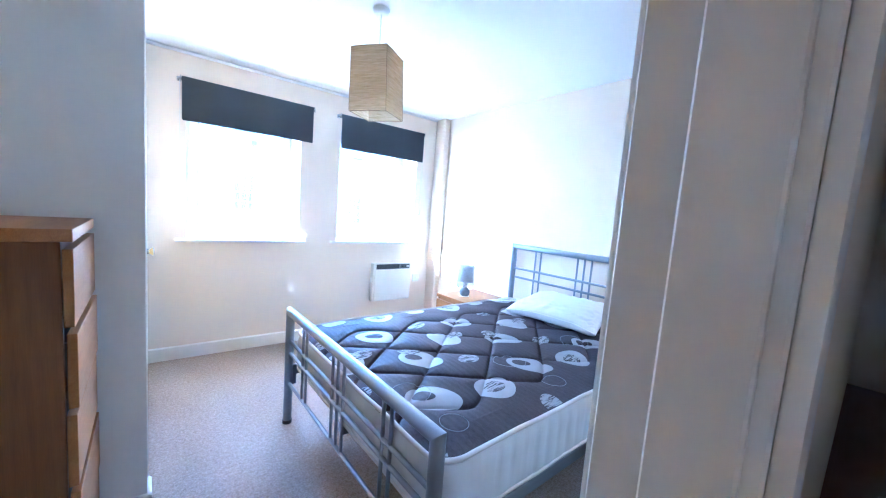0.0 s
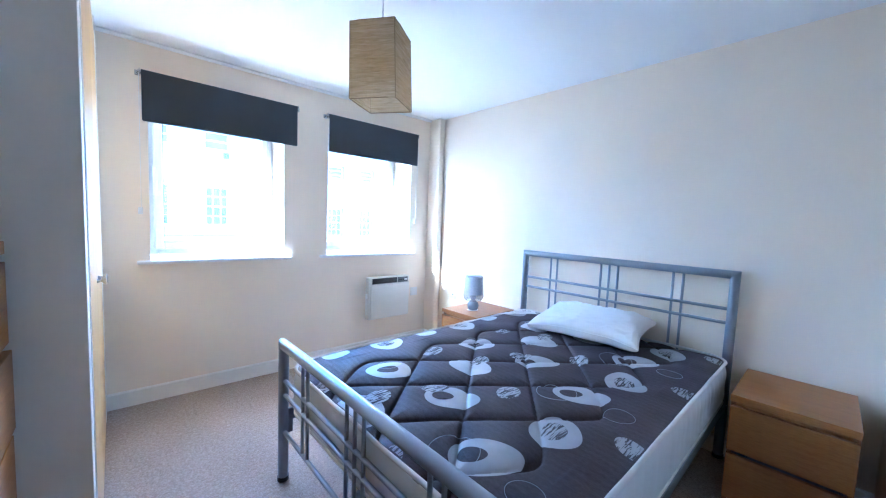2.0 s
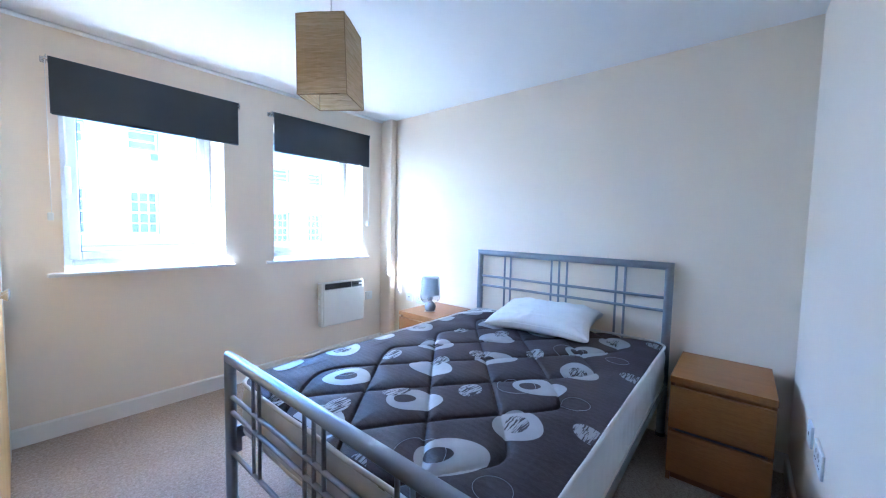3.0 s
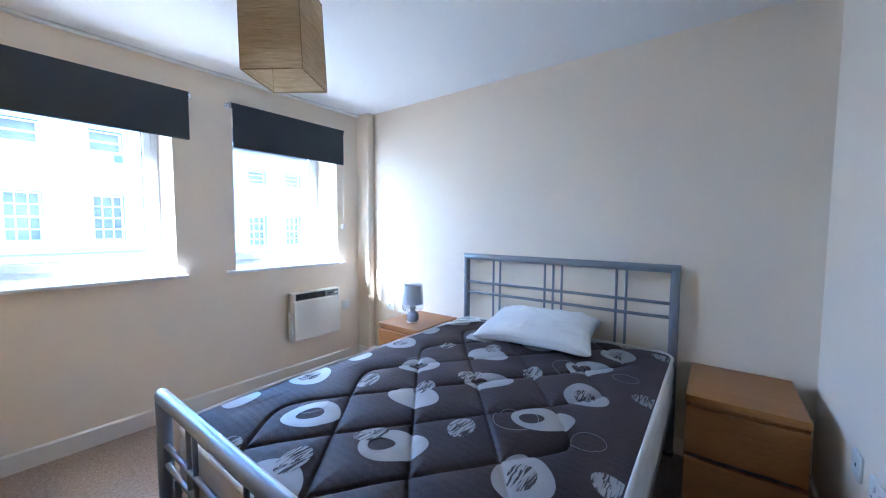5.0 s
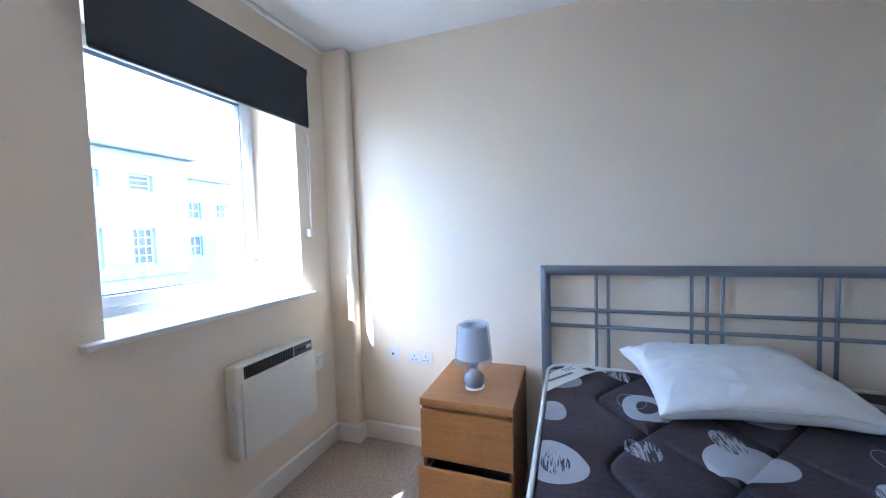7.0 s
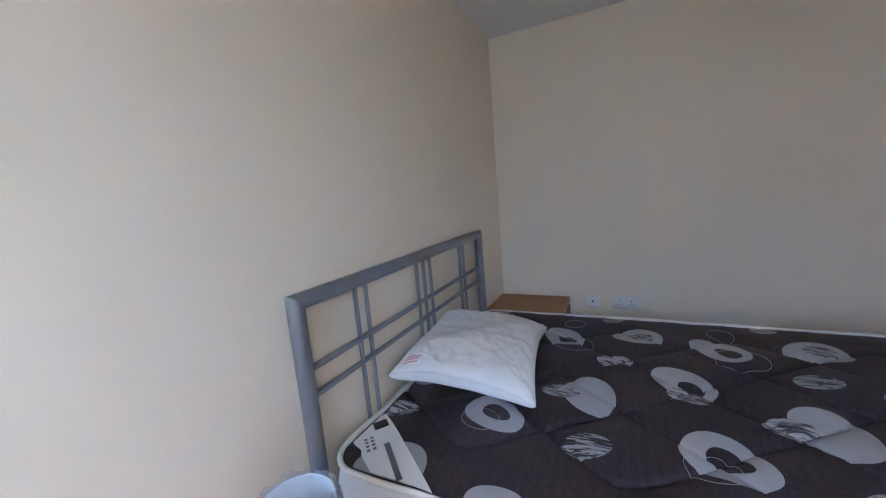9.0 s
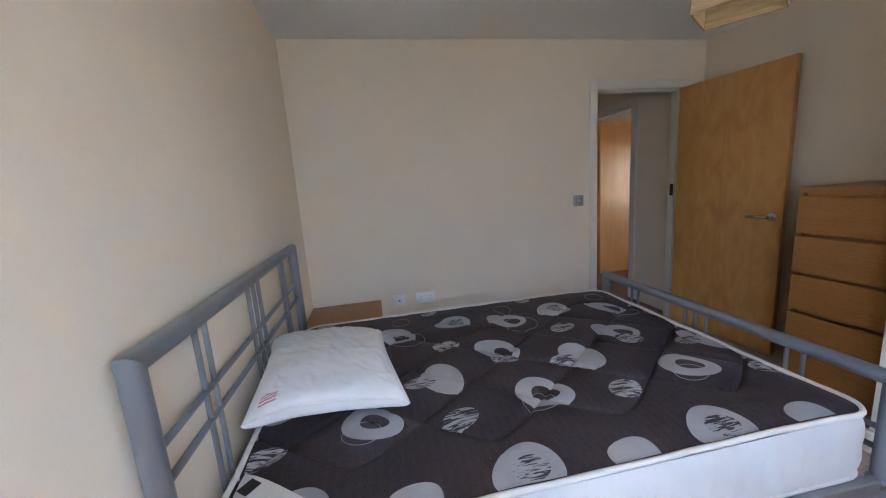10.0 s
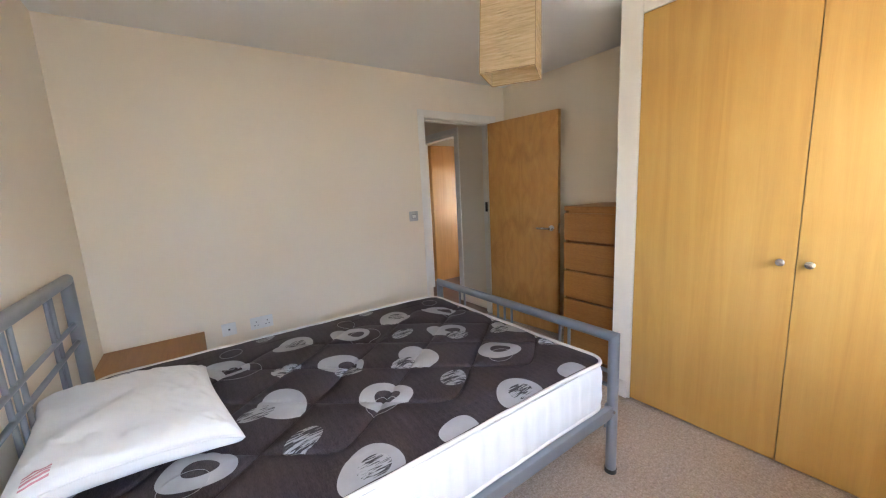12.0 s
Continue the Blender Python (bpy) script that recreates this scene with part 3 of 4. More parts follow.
def bed_end(x, height, rails, low, post_r):
    zc = height - post_r
    rail = rod(bmesh.new(), (x, -HALF - 0.06, zc), (x, HALF + 0.06, zc), post_r, 28)
    for s in (-1, 1):
        bm = rod(bmesh.new(), (x, s * HALF, 0.012), (x, s * HALF, height + 0.04), post_r, 28)
        post = part("post", cut(bm, (x, s * HALF, zc), (0, -s, 1)), SILVER, bed, smooth=40)
        part("foot_cap", rod(bmesh.new(), (x, s * HALF, 0.0), (x, s * HALF, 0.02), post_r + 0.003, 20), BLACK, post, "black plastic foot cap", smooth=40)
        cut(rail, (x, s * HALF, zc), (0, s, -1))
    part("top_rail", rail, SILVER, bed, smooth=40)
    for z in rails:
        part("cross_rail", rod(bmesh.new(), (x, -HALF, z), (x, HALF, z), 0.0095, 14), SILVER, bed, smooth=40)
    for y in (-0.444, -0.39, -0.058, 0.0, 0.058, 0.40, 0.454):
        part("spindle", rod(bmesh.new(), (x, y, low), (x, y, zc), 0.0075, 12), SILVER, bed, smooth=40)


bed_end(HX, 1.085, (0.865, 0.785, 0.40), 0.40, 0.024)
bed_end(FX, 0.702, (0.505, 0.435, 0.25), 0.25, 0.024)
for s in (-1, 1):
    bm = B((FX + 0.02, s * (HALF - 0.012), 0.298), (HX - 0.02, s * (HALF + 0.018), 0.350), 0.004, 2)
    part("side_rail", bm, SILVER, bed)
    for x in (FX + 0.02, HX - 0.02):
        part("corner_plate", B((x - 0.02, s * (HALF - 0.016), 0.24), (x + 0.02, s * (HALF - 0.012), 0.36), 0.001), SILVER, bed)
        part("bolt", rod(bmesh.new(), (x, s * (HALF + 0.016), 0.325), (x, s * (HALF + 0.023), 0.325), 0.008, 10), CHROME, bed)
for k in range(12):
    x = FX + 0.10 + k * 0.158
    part("slat", B((x, -HALF + 0.015, 0.340), (x + 0.06, HALF - 0.015, 0.352), 0.002), OAK, bed, "plain bent wood slat")
part("centre_rail", B((FX + 0.02, -0.02, 0.30), (HX - 0.02, 0.02, 0.338), 0.003), SILVER, bed)


# ---- mattress ----
MX, MY = 0.9575, 0.688
M_Z0, M_Z1 = 0.353, 0.582
MAT_AT = pose(-1.0195, BED_Y - 0.01, 0)


def foot_drop(x):
    """The cover slumps towards the foot of the bed."""
    return -0.017 * math.exp(-(x + MX) / 0.09)


def quilt(x, y):
    """Height of the quilted cover over its edge: stitched zigzags with rounded turns, puffed between."""
    edge = min(MX - abs(x), MY - abs(y))
    z = 0.014 * (1 - math.exp(-max(edge, 0) / 0.16)) + foot_drop(x)
    near = 9.0
    if -0.57 < y < 0.57:
        for k in range(6):
            th = 2 * math.pi * (x - (-0.2275 + 0.43 * k)) / 2.58 + math.pi / 2
            yk = -0.005 + 0.530 * (2 / math.pi) * math.asin(0.992 * math.sin(th))
            near = min(near, abs(y - yk) * 0.80)
    z += 0.017 * (1 - math.exp(-near / 0.035)) - 0.015 - 0.008 * math.exp(-((near / 0.006) ** 2))
    z += 0.0015 * math.sin(31 * x + 7 * y) * math.sin(17 * y - 5 * x)
    return z


def corner_shape(x, y):
    """Pulls the corners of the rectangle in to a round."""
    r = 0.09
    cx, cy = abs(x) - (MX - r), abs(y) - (MY - r)
    if cx > 0 and cy > 0:
        m = max(cx, cy)
        l = math.hypot(cx, cy)
        cx, cy = cx * m / l, cy * m / l
        return math.copysign(MX - r + cx, x), math.copysign(MY - r + cy, y)
    return x, y


def outline(inset, n=28, r=0.09):
    pts = []
    for sx, sy, a0 in ((1, 1, 0), (-1, 1, 90), (-1, -1, 180), (1, -1, 270)):
        cx, cy = sx * (MX - r), sy * (MY - r)
        for k in range(9):
            a = radians(a0 + 90 * k / 8)
            pts.append((cx + (r - inset) * math.cos(a), cy + (r - inset) * math.sin(a)))
    full = []
    for i, p in enumerate(pts):
        q = pts[(i + 1) % len(pts)]
        d = math.hypot(q[0] - p[0], q[1] - p[1])
        m = max(1, int(d / 0.0115))
        full += [(p[0] + (q[0] - p[0]) * t / m, p[1] + (q[1] - p[1]) * t / m) for t in range(m)]
    return full


mattress = thing("mattress", MAT_AT, "charcoal patterned quilted mattress with a white border", "mattress")
bm = bmesh.new()
NX, NY = 372, 272
rows = []
for i in range(NX + 1):
    line = []
    for j in range(NY + 1):
        x, y = corner_shape(-MX + 2 * MX * i / NX, -MY + 2 * MY * j / NY)
        line.append(bm.verts.new((x, y, M_Z1 + quilt(x, y))))
    rows.append(line)
for i in range(NX):
    for j in range(NY):
        bm.faces.new((rows[i][j], rows[i + 1][j], rows[i + 1][j + 1], rows[i][j + 1]))
part("top_cover", bm, TICKING, mattress, "charcoal woven cover with pale circles", smooth=60)
ring = outline(0.0)
bm = bmesh.new()
levels = 12
loops = []
for k in range(levels + 1):
    v = k / levels
    z = M_Z0 + (M_Z1 - 0.012 - M_Z0) * v
    loop = []
    for i, (x, y) in enumerate(ring):
        tuck = ((i * 0.0115) % 0.069 - 0.0345) / 0.010
        puff = 0.012 * math.sin(math.pi * v) + 0.0045 * noise.noise(Vector((x * 22, y * 22, v * 1.2))) * math.sin(math.pi * v) ** 0.5 + 0.003 * math.sin(3 * math.pi * v) - 0.0035 * math.exp(-tuck * tuck) * math.sin(math.pi * v) ** 0.5
        loop.append(bm.verts.new((x * (1 + puff / MX), y * (1 + puff / MY), z + v * foot_drop(x))))
    loops.append(loop)
for a, b in zip(loops, loops[1:]):
    for i in range(len(ring)):
        bm.faces.new((a[i], a[(i + 1) % len(ring)], b[(i + 1) % len(ring)], b[i]))
bm.faces.new(loops[0])
part("border", bm, BORDER, mattress, "white quilted side border", smooth=60)
for z, name in ((M_Z1 + 0.003, "top_piping"), (M_Z0 + 0.008, "lower_piping")):
    part(name, tube(bmesh.new(), [(x * 1.002, y * 1.002, z + (foot_drop(x) if z > 0.5 else 0.0) + 0.005 * noise.noise(Vector((x * 7, y * 7, z)))) for i, (x, y) in enumerate(ring)], 0.0085, 8, True), PIPING, mattress, smooth=60)


def laid(name, shape, material, lift=0.0018, hole=None):
    """A woven motif: the outline shape(angle) about a centre, laid on the quilted cover; hole leaves its middle open."""
    bm = bmesh.new()
    n, m = 64, 13
    rings = []
    for k in range(m + 1):
        f = k / m
        loop = []
        for i in range(n):
            a = 2 * math.pi * i / n
            px, py = shape(a)
            hx, hy = hole(a) if hole else shape(None)
            x, y = hx + (px - hx) * f, hy + (py - hy) * f
            x, y = max(-MX + 0.012, min(MX - 0.012, x)), max(-MY + 0.012, min(MY - 0.012, y))
            x, y = corner_shape(x, y)
            high = max(quilt(x + dx, y + dy) for dx, dy in ((0, 0), (0.0035, 0), (-0.0035, 0), (0, 0.0045), (0, -0.0045)))
            loop.append(bm.verts.new((x, y, M_Z1 + high + lift)))
        rings.append(loop)
    for a, b in zip(rings, rings[1:]):
        for i in range(n):
            q = (a[i], a[(i + 1) % n], b[(i + 1) % n], b[i])
            bm.faces.new(q)
    bmesh.ops.remove_doubles(bm, verts=bm.verts, dist=1e-6)
    if not bm.faces:
        bm.free()
        return None
    return part(name, bm, material, mattress, smooth=60)


def egg(cx, cy, a, b, turn=0.0, point=0.15):
    c, s = math.cos(radians(turn)), math.sin(radians(turn))

    def f(t):
        if t is None:
            return cx, cy
        u = a * math.cos(t) * (1 + point * math.cos(t) * 0.6)
        v = b * math.sin(t) * (1 - point * math.cos(t))
        return cx + c * u - s * v, cy + s * u + c * v
    return f


def fine_ring(cx, cy, a, b):
    pts = []
    for i in range(40):
        x, y = cx + a * math.cos(i * math.pi / 20), cy + b * math.sin(i * math.pi / 20)
        if abs(x) < MX - 0.015 and abs(y) < MY - 0.015:
            pts.append((x, y, M_Z1 + quilt(x, y) + 0.0022))
    if len(pts) > 30:
        part("thin_ring", tube(bmesh.new(), pts, 0.0008, 5, len(pts) == 40), DAMASK, mattress)


# The weave repeats along the bed; each row gives the first place, the step and the shapes.
def to_bed(x, y):
    return x + 1.0195, y - BED_Y + 0.01


STEP = -0.608
for k in range(-1, 4):
    def at(x, y):
        return to_bed(x + STEP * k, y)
    inside = lambda x, y: abs(x) < MX + 0.05 and abs(y) < MY + 0.06
    # ring eggs, north row
    x, y = at(-0.437, -1.702)
    if inside(x, y):
        laid("ring_motif", egg(x, y, 0.105, 0.086, 150), DAMASK, hole=egg(x - 0.008, y + 0.004, 0.050, 0.036, 155))
        fine_ring(x + 0.03, y + 0.05, 0.062, 0.05)
    # ring eggs, middle row
    x, y = at(-1.02, -2.05)
    if inside(x, y):
        laid("ring_motif", egg(x + 0.015, y - 0.018, 0.112, 0.080, -50, 0.08), DAMASK, hole=egg(x - 0.006, y + 0.012, 0.044, 0.031, -50))
        laid("hatched_motif", egg(x + 0.015, y + 0.078, 0.060, 0.040, 150, 0.0), HATCH, 0.0042)
    # ring eggs, south row
    x, y = at(-0.577, -2.37)
    if inside(x, y):
        laid("ring_motif", egg(x + 0.013, y - 0.016, 0.116, 0.080, -50, 0.10), DAMASK, hole=egg(x - 0.010, y + 0.014, 0.047, 0.034, -45))
        fine_ring(x - 0.04, y + 0.06, 0.085, 0.08)
    # pale circles with a hatched heart
    for px, py in ((-0.277, -2.462), (-0.855, -1.387)):
        x, y = at(px, py)
        if inside(x, y):
            laid("disc_motif", egg(x, y, 0.104, 0.086, 20), DAMASK)
            laid("hatched_motif", egg(x - 0.006, y + 0.002, 0.054, 0.042, 10, 0.0), HATCH, 0.0042)
    # plain ovals with a hatched oval over one side
    x, y = at(-0.715, -1.895)
    if inside(x, y):
        laid("oval_motif", egg(x, y - 0.006, 0.084, 0.112, 8, 0.06), DAMASK)
        laid("hatched_motif", egg(x + 0.092, y + 0.012, 0.064, 0.042, 10, 0.0), HATCH, 0.0042)
    # half eggs along the north edge
    x, y = at(-0.547, -1.345)
    if inside(x, y):
        laid("disc_motif", egg(x, y, 0.085, 0.070, 100, 0.3), DAMASK)
        laid("dark_dot", egg(x, y + 0.048, 0.022, 0.016, 0, 0.0), TICKING, 0.0042)
    # loose hatched ellipses
    for px, py, turn in ((-0.725, -1.635, 20), (-0.79, -2.19, 15), (-0.78, -2.675, 60)):
        x, y = at(px, py)
        if inside(x, y):
            laid("hatched_motif", egg(x, y, 0.068, 0.046, turn, 0.0), HATCH)
    x, y = at(-0.60, -2.56)
    if inside(x, y):
        fine_ring(x, y, 0.05, 0.055)

# paper label laid over the head corner by the window
bm = bmesh.new()
corners = ((0.9375, 0.43), (0.9375, 0.60), (0.8125, 0.678), (0.6225, 0.680))
grid = []
for i in range(9):
    u = i / 8
    line = []
    for j in range(5):
        v = j / 4
        x = (corners[0][0] * (1 - u) + corners[3][0] * u) * (1 - v) + (corners[1][0] * (1 - u) + corners[2][0] * u) * v
        y = (corners[0][1] * (1 - u) + corners[3][1] * u) * (1 - v) + (corners[1][1] * (1 - u) + corners[2][1] * u) * v
        x, y = corner_shape(min(x, MX - 0.004), min(y, MY - 0.004))
        line.append(bm.verts.new((x, y, M_Z1 + quilt(x, y) + 0.009)))
    grid.append(line)
for i in range(8):
    for j in range(4):
        bm.faces.new((grid[i][j], grid[i + 1][j], grid[i + 1][j + 1], grid[i][j + 1]))
label_card = part("label", bm, PLASTIC, mattress, "white printed care label", smooth=60)


def label_bar(along, across, length, width, material):
    """A printed bar on the label; along runs from the head corner towards the side."""
    way, side = Vector((-0.735, 0.678, 0)), Vector((0.678, 0.735, 0))
    c = Vector((0.9375, 0.43, 0)) + way * along + side * across
    bm = bmesh.new()
    q = []
    for a, b in ((-1, -1), (1, -1), (1, 1), (-1, 1)):
        p = c + way * (a * length / 2) + side * (b * width / 2)
        q.append(bm.verts.new((p.x, p.y, M_Z1 + quilt(p.x, p.y) + 0.0112)))
    bm.faces.new(q)
    up = bmesh.ops.extrude_face_region(bm, geom=bm.faces[:])
    for v in up["geom"]:
        if isinstance(v, bmesh.types.BMVert):
            v.co.z += 0.0006
    return part("print_bar", bm, material, label_card)


label_bar(0.075, 0.030, 0.045, 0.045, BLACK)
label_bar(0.255, 0.034, 0.150, 0.016, GREY_PLASTIC)
for k in range(4):
    label_bar(0.130 + 0.018 * k, 0.070, 0.009, 0.010, GREY_PLASTIC)
    label_bar(0.130 + 0.018 * k, 0.088, 0.009, 0.010, GREY_PLASTIC)


# ---- pillow ----
PIL_L, PIL_W = 0.330, 0.252


def pillow_plan(u, v):
    """Where a place of the case lies, and the height of the seam there."""
    x, y = PIL_L * u * (0.930 + 0.070 * v * v), PIL_W * v * (0.915 + 0.085 * u * u)
    c = min(abs(u), abs(v)) ** 3 * max(abs(u), abs(v)) ** 4
    x, y = x * (1 + 0.012 * c), y * (1 + 0.012 * c)
    return x, y, 0.076 - 0.028 * c + 0.006 * noise.noise(Vector((x * 8, y * 8, 1.0)))


def pillow_top(u, v):
    """The upper face: full in the middle, shallow wrinkles running in from the seams."""
    x, y, rim = pillow_plan(u, v)
    fat = max(0.0, (1 - abs(u) ** 2.7) * (1 - abs(v) ** 2.7)) ** 0.42
    live = min(1.0, (1 - max(abs(u), abs(v))) * 7)
    soft = 0.013 * noise.noise(Vector((x * 5.5, y * 5.5, 0.3)))
    fold = 0.015 * (0.3 - abs(noise.noise(Vector((x * 13, y * 4, 2.0))))) * (0.25 + abs(v))
    fold += 0.013 * (0.3 - abs(noise.noise(Vector((x * 4, y * 12, 5.0))))) * (0.25 + abs(u))
    fold += 0.009 * (0.25 - abs(noise.noise(Vector((x * 8 + y * 7, y * 17 - x * 6, 8.0)))))
    fold += 0.002 * (0.25 - abs(noise.noise(Vector((x * 34 - y * 16, y * 20 + x * 10, 4.0)))))
    fold += 0.010 * (0.2 - abs(noise.noise(Vector((x * 9 + y * 7, (x - y) * 24, 11.0))))) * (0.4 + abs(u * v))
    fold += 0.003 * (0.2 - abs(noise.noise(Vector(((x + y) * 30, (y - x) * 9, 14.0)))))
    z = 0.056 * fat * (1 + 0.10 * math.sin(2.1 * u + 0.6)) + (soft * fat + fold) * live
    return x, y, rim + z


def pillow():
    bm = bmesh.new()
    n = 96
    top, bot = [], []
    for i in range(n + 1):
        a, b = [], []
        for j in range(n + 1):
            u, v = math.sin(math.pi * (i / n - 0.5) * 0.94) / math.sin(0.47 * math.pi), math.sin(math.pi * (j / n - 0.5) * 0.94) / math.sin(0.47 * math.pi)
            x, y, z = pillow_top(u, v)
            a.append(bm.verts.new((x, y, z)))
            if i in (0, n) or j in (0, n):
                b.append(a[-1])
            else:
                fat = max(0.0, (1 - abs(u) ** 5) * (1 - abs(v) ** 5)) ** 0.32
                b.append(bm.verts.new((x, y, pillow_plan(u, v)[2] - 0.074 * fat)))
        top.append(a)
        bot.append(b)
    for g in (top, bot):
        for i in range(n):
            for j in range(n):
                bm.faces.new((g[i][j], g[i + 1][j], g[i + 1][j + 1], g[i][j + 1]))
    return bm


def pillow_seam():
    pts = []
    n = 40
    for (ua, va), (ub, vb) in (((-1, -1), (1, -1)), ((1, -1), (1, 1)), ((1, 1), (-1, 1)), ((-1, 1), (-1, -1))):
        for k in range(n):
            pts.append(pillow_plan(ua + (ub - ua) * k / n, va + (vb - va) * k / n))
    return tube(bmesh.new(), pts, 0.003, 6, True)


def pillow_patch(u0, u1, v0, v1, lift, nu=8, nv=6):
    """A scrap of cloth lying on the pillow."""
    bm = bmesh.new()
    g = []
    for i in range(nu + 1):
        line = []
        for j in range(nv + 1):
            x, y, z = pillow_top(u0 + (u1 - u0) * i / nu, v0 + (v1 - v0) * j / nv)
            line.append(bm.verts.new((x, y, z + lift)))
        g.append(line)
    for i in range(nu):
        for j in range(nv):
            bm.faces.new((g[i][j], g[i + 1][j], g[i + 1][j + 1], g[i][j + 1]))
    up = bmesh.ops.extrude_face_region(bm, geom=bm.faces[:])
    for e in up["geom"]:
        if isinstance(e, bmesh.types.BMVert):
            e.co.z += 0.0006
    return bm


PILLOW_AT = pose(-0.272, -2.014, M_Z1 + 0.030, -6.5, 0, 97)
pillow_ob = thing("pillow", PILLOW_AT, "crumpled plain white cotton pillow lying on the mattress", "pillow")
part("cover", pillow(), COTTON, pillow_ob, smooth=80)
part("seam", pillow_seam(), COTTON, pillow_ob, "stitched edge seam", smooth=60)
tag = part("tag", pillow_patch(0.80, 0.955, -0.90, -0.60, 0.003), PLASTIC, pillow_ob, "small white care tag with pink print", smooth=60)
for k in range(4):
    part("print_bar", pillow_patch(0.822 + 0.033 * k, 0.838 + 0.033 * k, -0.86, -0.66, 0.0044, 2, 5), PINK, tag)


# ---- bedside lamp ----
lamp = thing("table_lamp", pose(-0.340, -1.012, 0.551), "grey ceramic table lamp, shade still in clear wrap", "lamp")
part("base", lathe(bmesh.new(), ((0.0, 0.0), (0.034, 0.0), (0.037, 0.006), (0.045, 0.022), (0.048, 0.042), (0.042, 0.062), (0.026, 0.078), (0.016, 0.090), (0.020, 0.100), (0.026, 0.112), (0.020, 0.124), (0.012, 0.132), (0.010, 0.150), (0.0, 0.150)), 32), CERAMIC, lamp, smooth=60)
part("foot_ring", lathe(bmesh.new(), ((0.030, 0.0), (0.041, 0.0), (0.042, 0.004), (0.034, 0.007)), 28), PLASTIC, lamp, "white plastic foot", smooth=60)
part("holder", rod(bmesh.new(), (0, 0, 0.150), (0, 0, 0.190), 0.014, 18), PLASTIC, lamp, smooth=40)
part("shade", lathe(bmesh.new(), ((0.077, 0.142), (0.063, 0.285), (0.0615, 0.285), (0.0755, 0.142), (0.077, 0.142)), 36), LAMP_CLOTH, lamp, smooth=40)
for z, r in ((0.142, 0.0775), (0.285, 0.0635)):
    part("shade_rim", tube(bmesh.new(), [(r * math.cos(a * math.pi / 16), r * math.sin(a * math.pi / 16), z) for a in range(32)], 0.002, 6, True), LAMP_CLOTH, lamp, smooth=60)
bm = bmesh.new()
prof = ((0.060, 0.085), (0.074, 0.100), (0.082, 0.118), (0.083, 0.14), (0.081, 0.165), (0.079, 0.19), (0.077, 0.215), (0.075, 0.24), (0.073, 0.265), (0.070, 0.288), (0.060, 0.298))
rings = []
for r, z in prof:
    loop = []
    for k in range(96):
        a = 2 * math.pi * k / 96
        f = r + 0.014 * abs(noise.noise(Vector((math.cos(a) * 5 + z * 9, math.sin(a) * 5, z * 14)))) - 0.002 + 0.004 * noise.noise(Vector((math.cos(a) * 13, math.sin(a) * 13, z * 25)))
        loop.append(bm.verts.new((f * math.cos(a), f * math.sin(a), z + 0.008 * noise.noise(Vector((math.cos(a) * 4, math.sin(a) * 4, 3.0))))))
    rings.append(loop)
for a, b in zip(rings, rings[1:]):
    for k in range(96):
        bm.faces.new((a[k], a[(k + 1) % 96], b[(k + 1) % 96], b[k]))
part("plastic_wrap", bm, WRAP, lamp, "loose clear plastic wrap", smooth=60)
part("cord", tube(bmesh.new(), [(0.046 * math.cos(a * 0.25) - 0.004, 0.046 * math.sin(a * 0.25), 0.004) for a in range(10, 26)] + [(0.05, 0.05, 0.12), (0.055, 0.052, 0.14)], 0.0022, 6), PLASTIC, lamp, "white flex", smooth=60)


# ---- pendant lamp ----
pend = thing("pendant_lamp", pose(-1.680, -1.600, ROOM_H), "square crinkled paper lampshade hanging from the ceiling", "lamp")
part("canopy", lathe(bmesh.new(), ((0.0, -0.026), (0.018, -0.026), (0.040, -0.016), (0.046, 0.0), (0.0, 0.0)), 28), PLASTIC, pend, "white ceiling rose", smooth=60)
part("flex", rod(bmesh.new(), (0, 0, -0.30), (0, 0, -0.02), 0.0032, 8), PLASTIC, pend, smooth=60)
part("lamp_holder", rod(bmesh.new(), (0, 0, -0.36), (0, 0, -0.29), 0.018, 18), PLASTIC, pend, smooth=40)
SH_T, SH_B, SH_W, SH_A = -0.226, -0.548, 0.107, 34


def shade_ring(z, half, n=14):
    pts = []
    c, s = math.cos(radians(SH_A)), math.sin(radians(SH_A))
    for (ax, ay), (bx, by) in (((-1, -1), (1, -1)), ((1, -1), (1, 1)), ((1, 1), (-1, 1)), ((-1, 1), (-1, -1))):
        for k in range(n):
            f = k / n
            x, y = half * (ax + (bx - ax) * f), half * (ay + (by - ay) * f)
            pts.append((c * x - s * y, s * x + c * y, z))
    return pts


bm = bmesh.new()
rings = []
for i in range(61):
    f = i / 60
    z = SH_T + (SH_B - SH_T) * f
    half = SH_W * (0.955 + 0.045 * f)
    loop = []
    for k, (x, y, zz) in enumerate(shade_ring(z, half)):
        mid = math.sin(math.pi * (k % 14) / 14)
        j = 1 + mid * 0.012 * math.sin(i * 2.9 + k * 0.35) + mid * 0.01 * math.sin(i * 0.9 + k * 1.7)
        loop.append(bm.verts.new((x * j + 0.012 * (f - 0.5), y * j, zz + 0.004 * math.sin(k * 0.3))))
    rings.append(loop)
for a, b in zip(rings, rings[1:]):
    for k in range(len(a)):
        bm.faces.new((a[k], a[(k + 1) % len(a)], b[(k + 1) % len(a)], b[k]))
part("shade", bm, PAPER, pend, smooth=35)
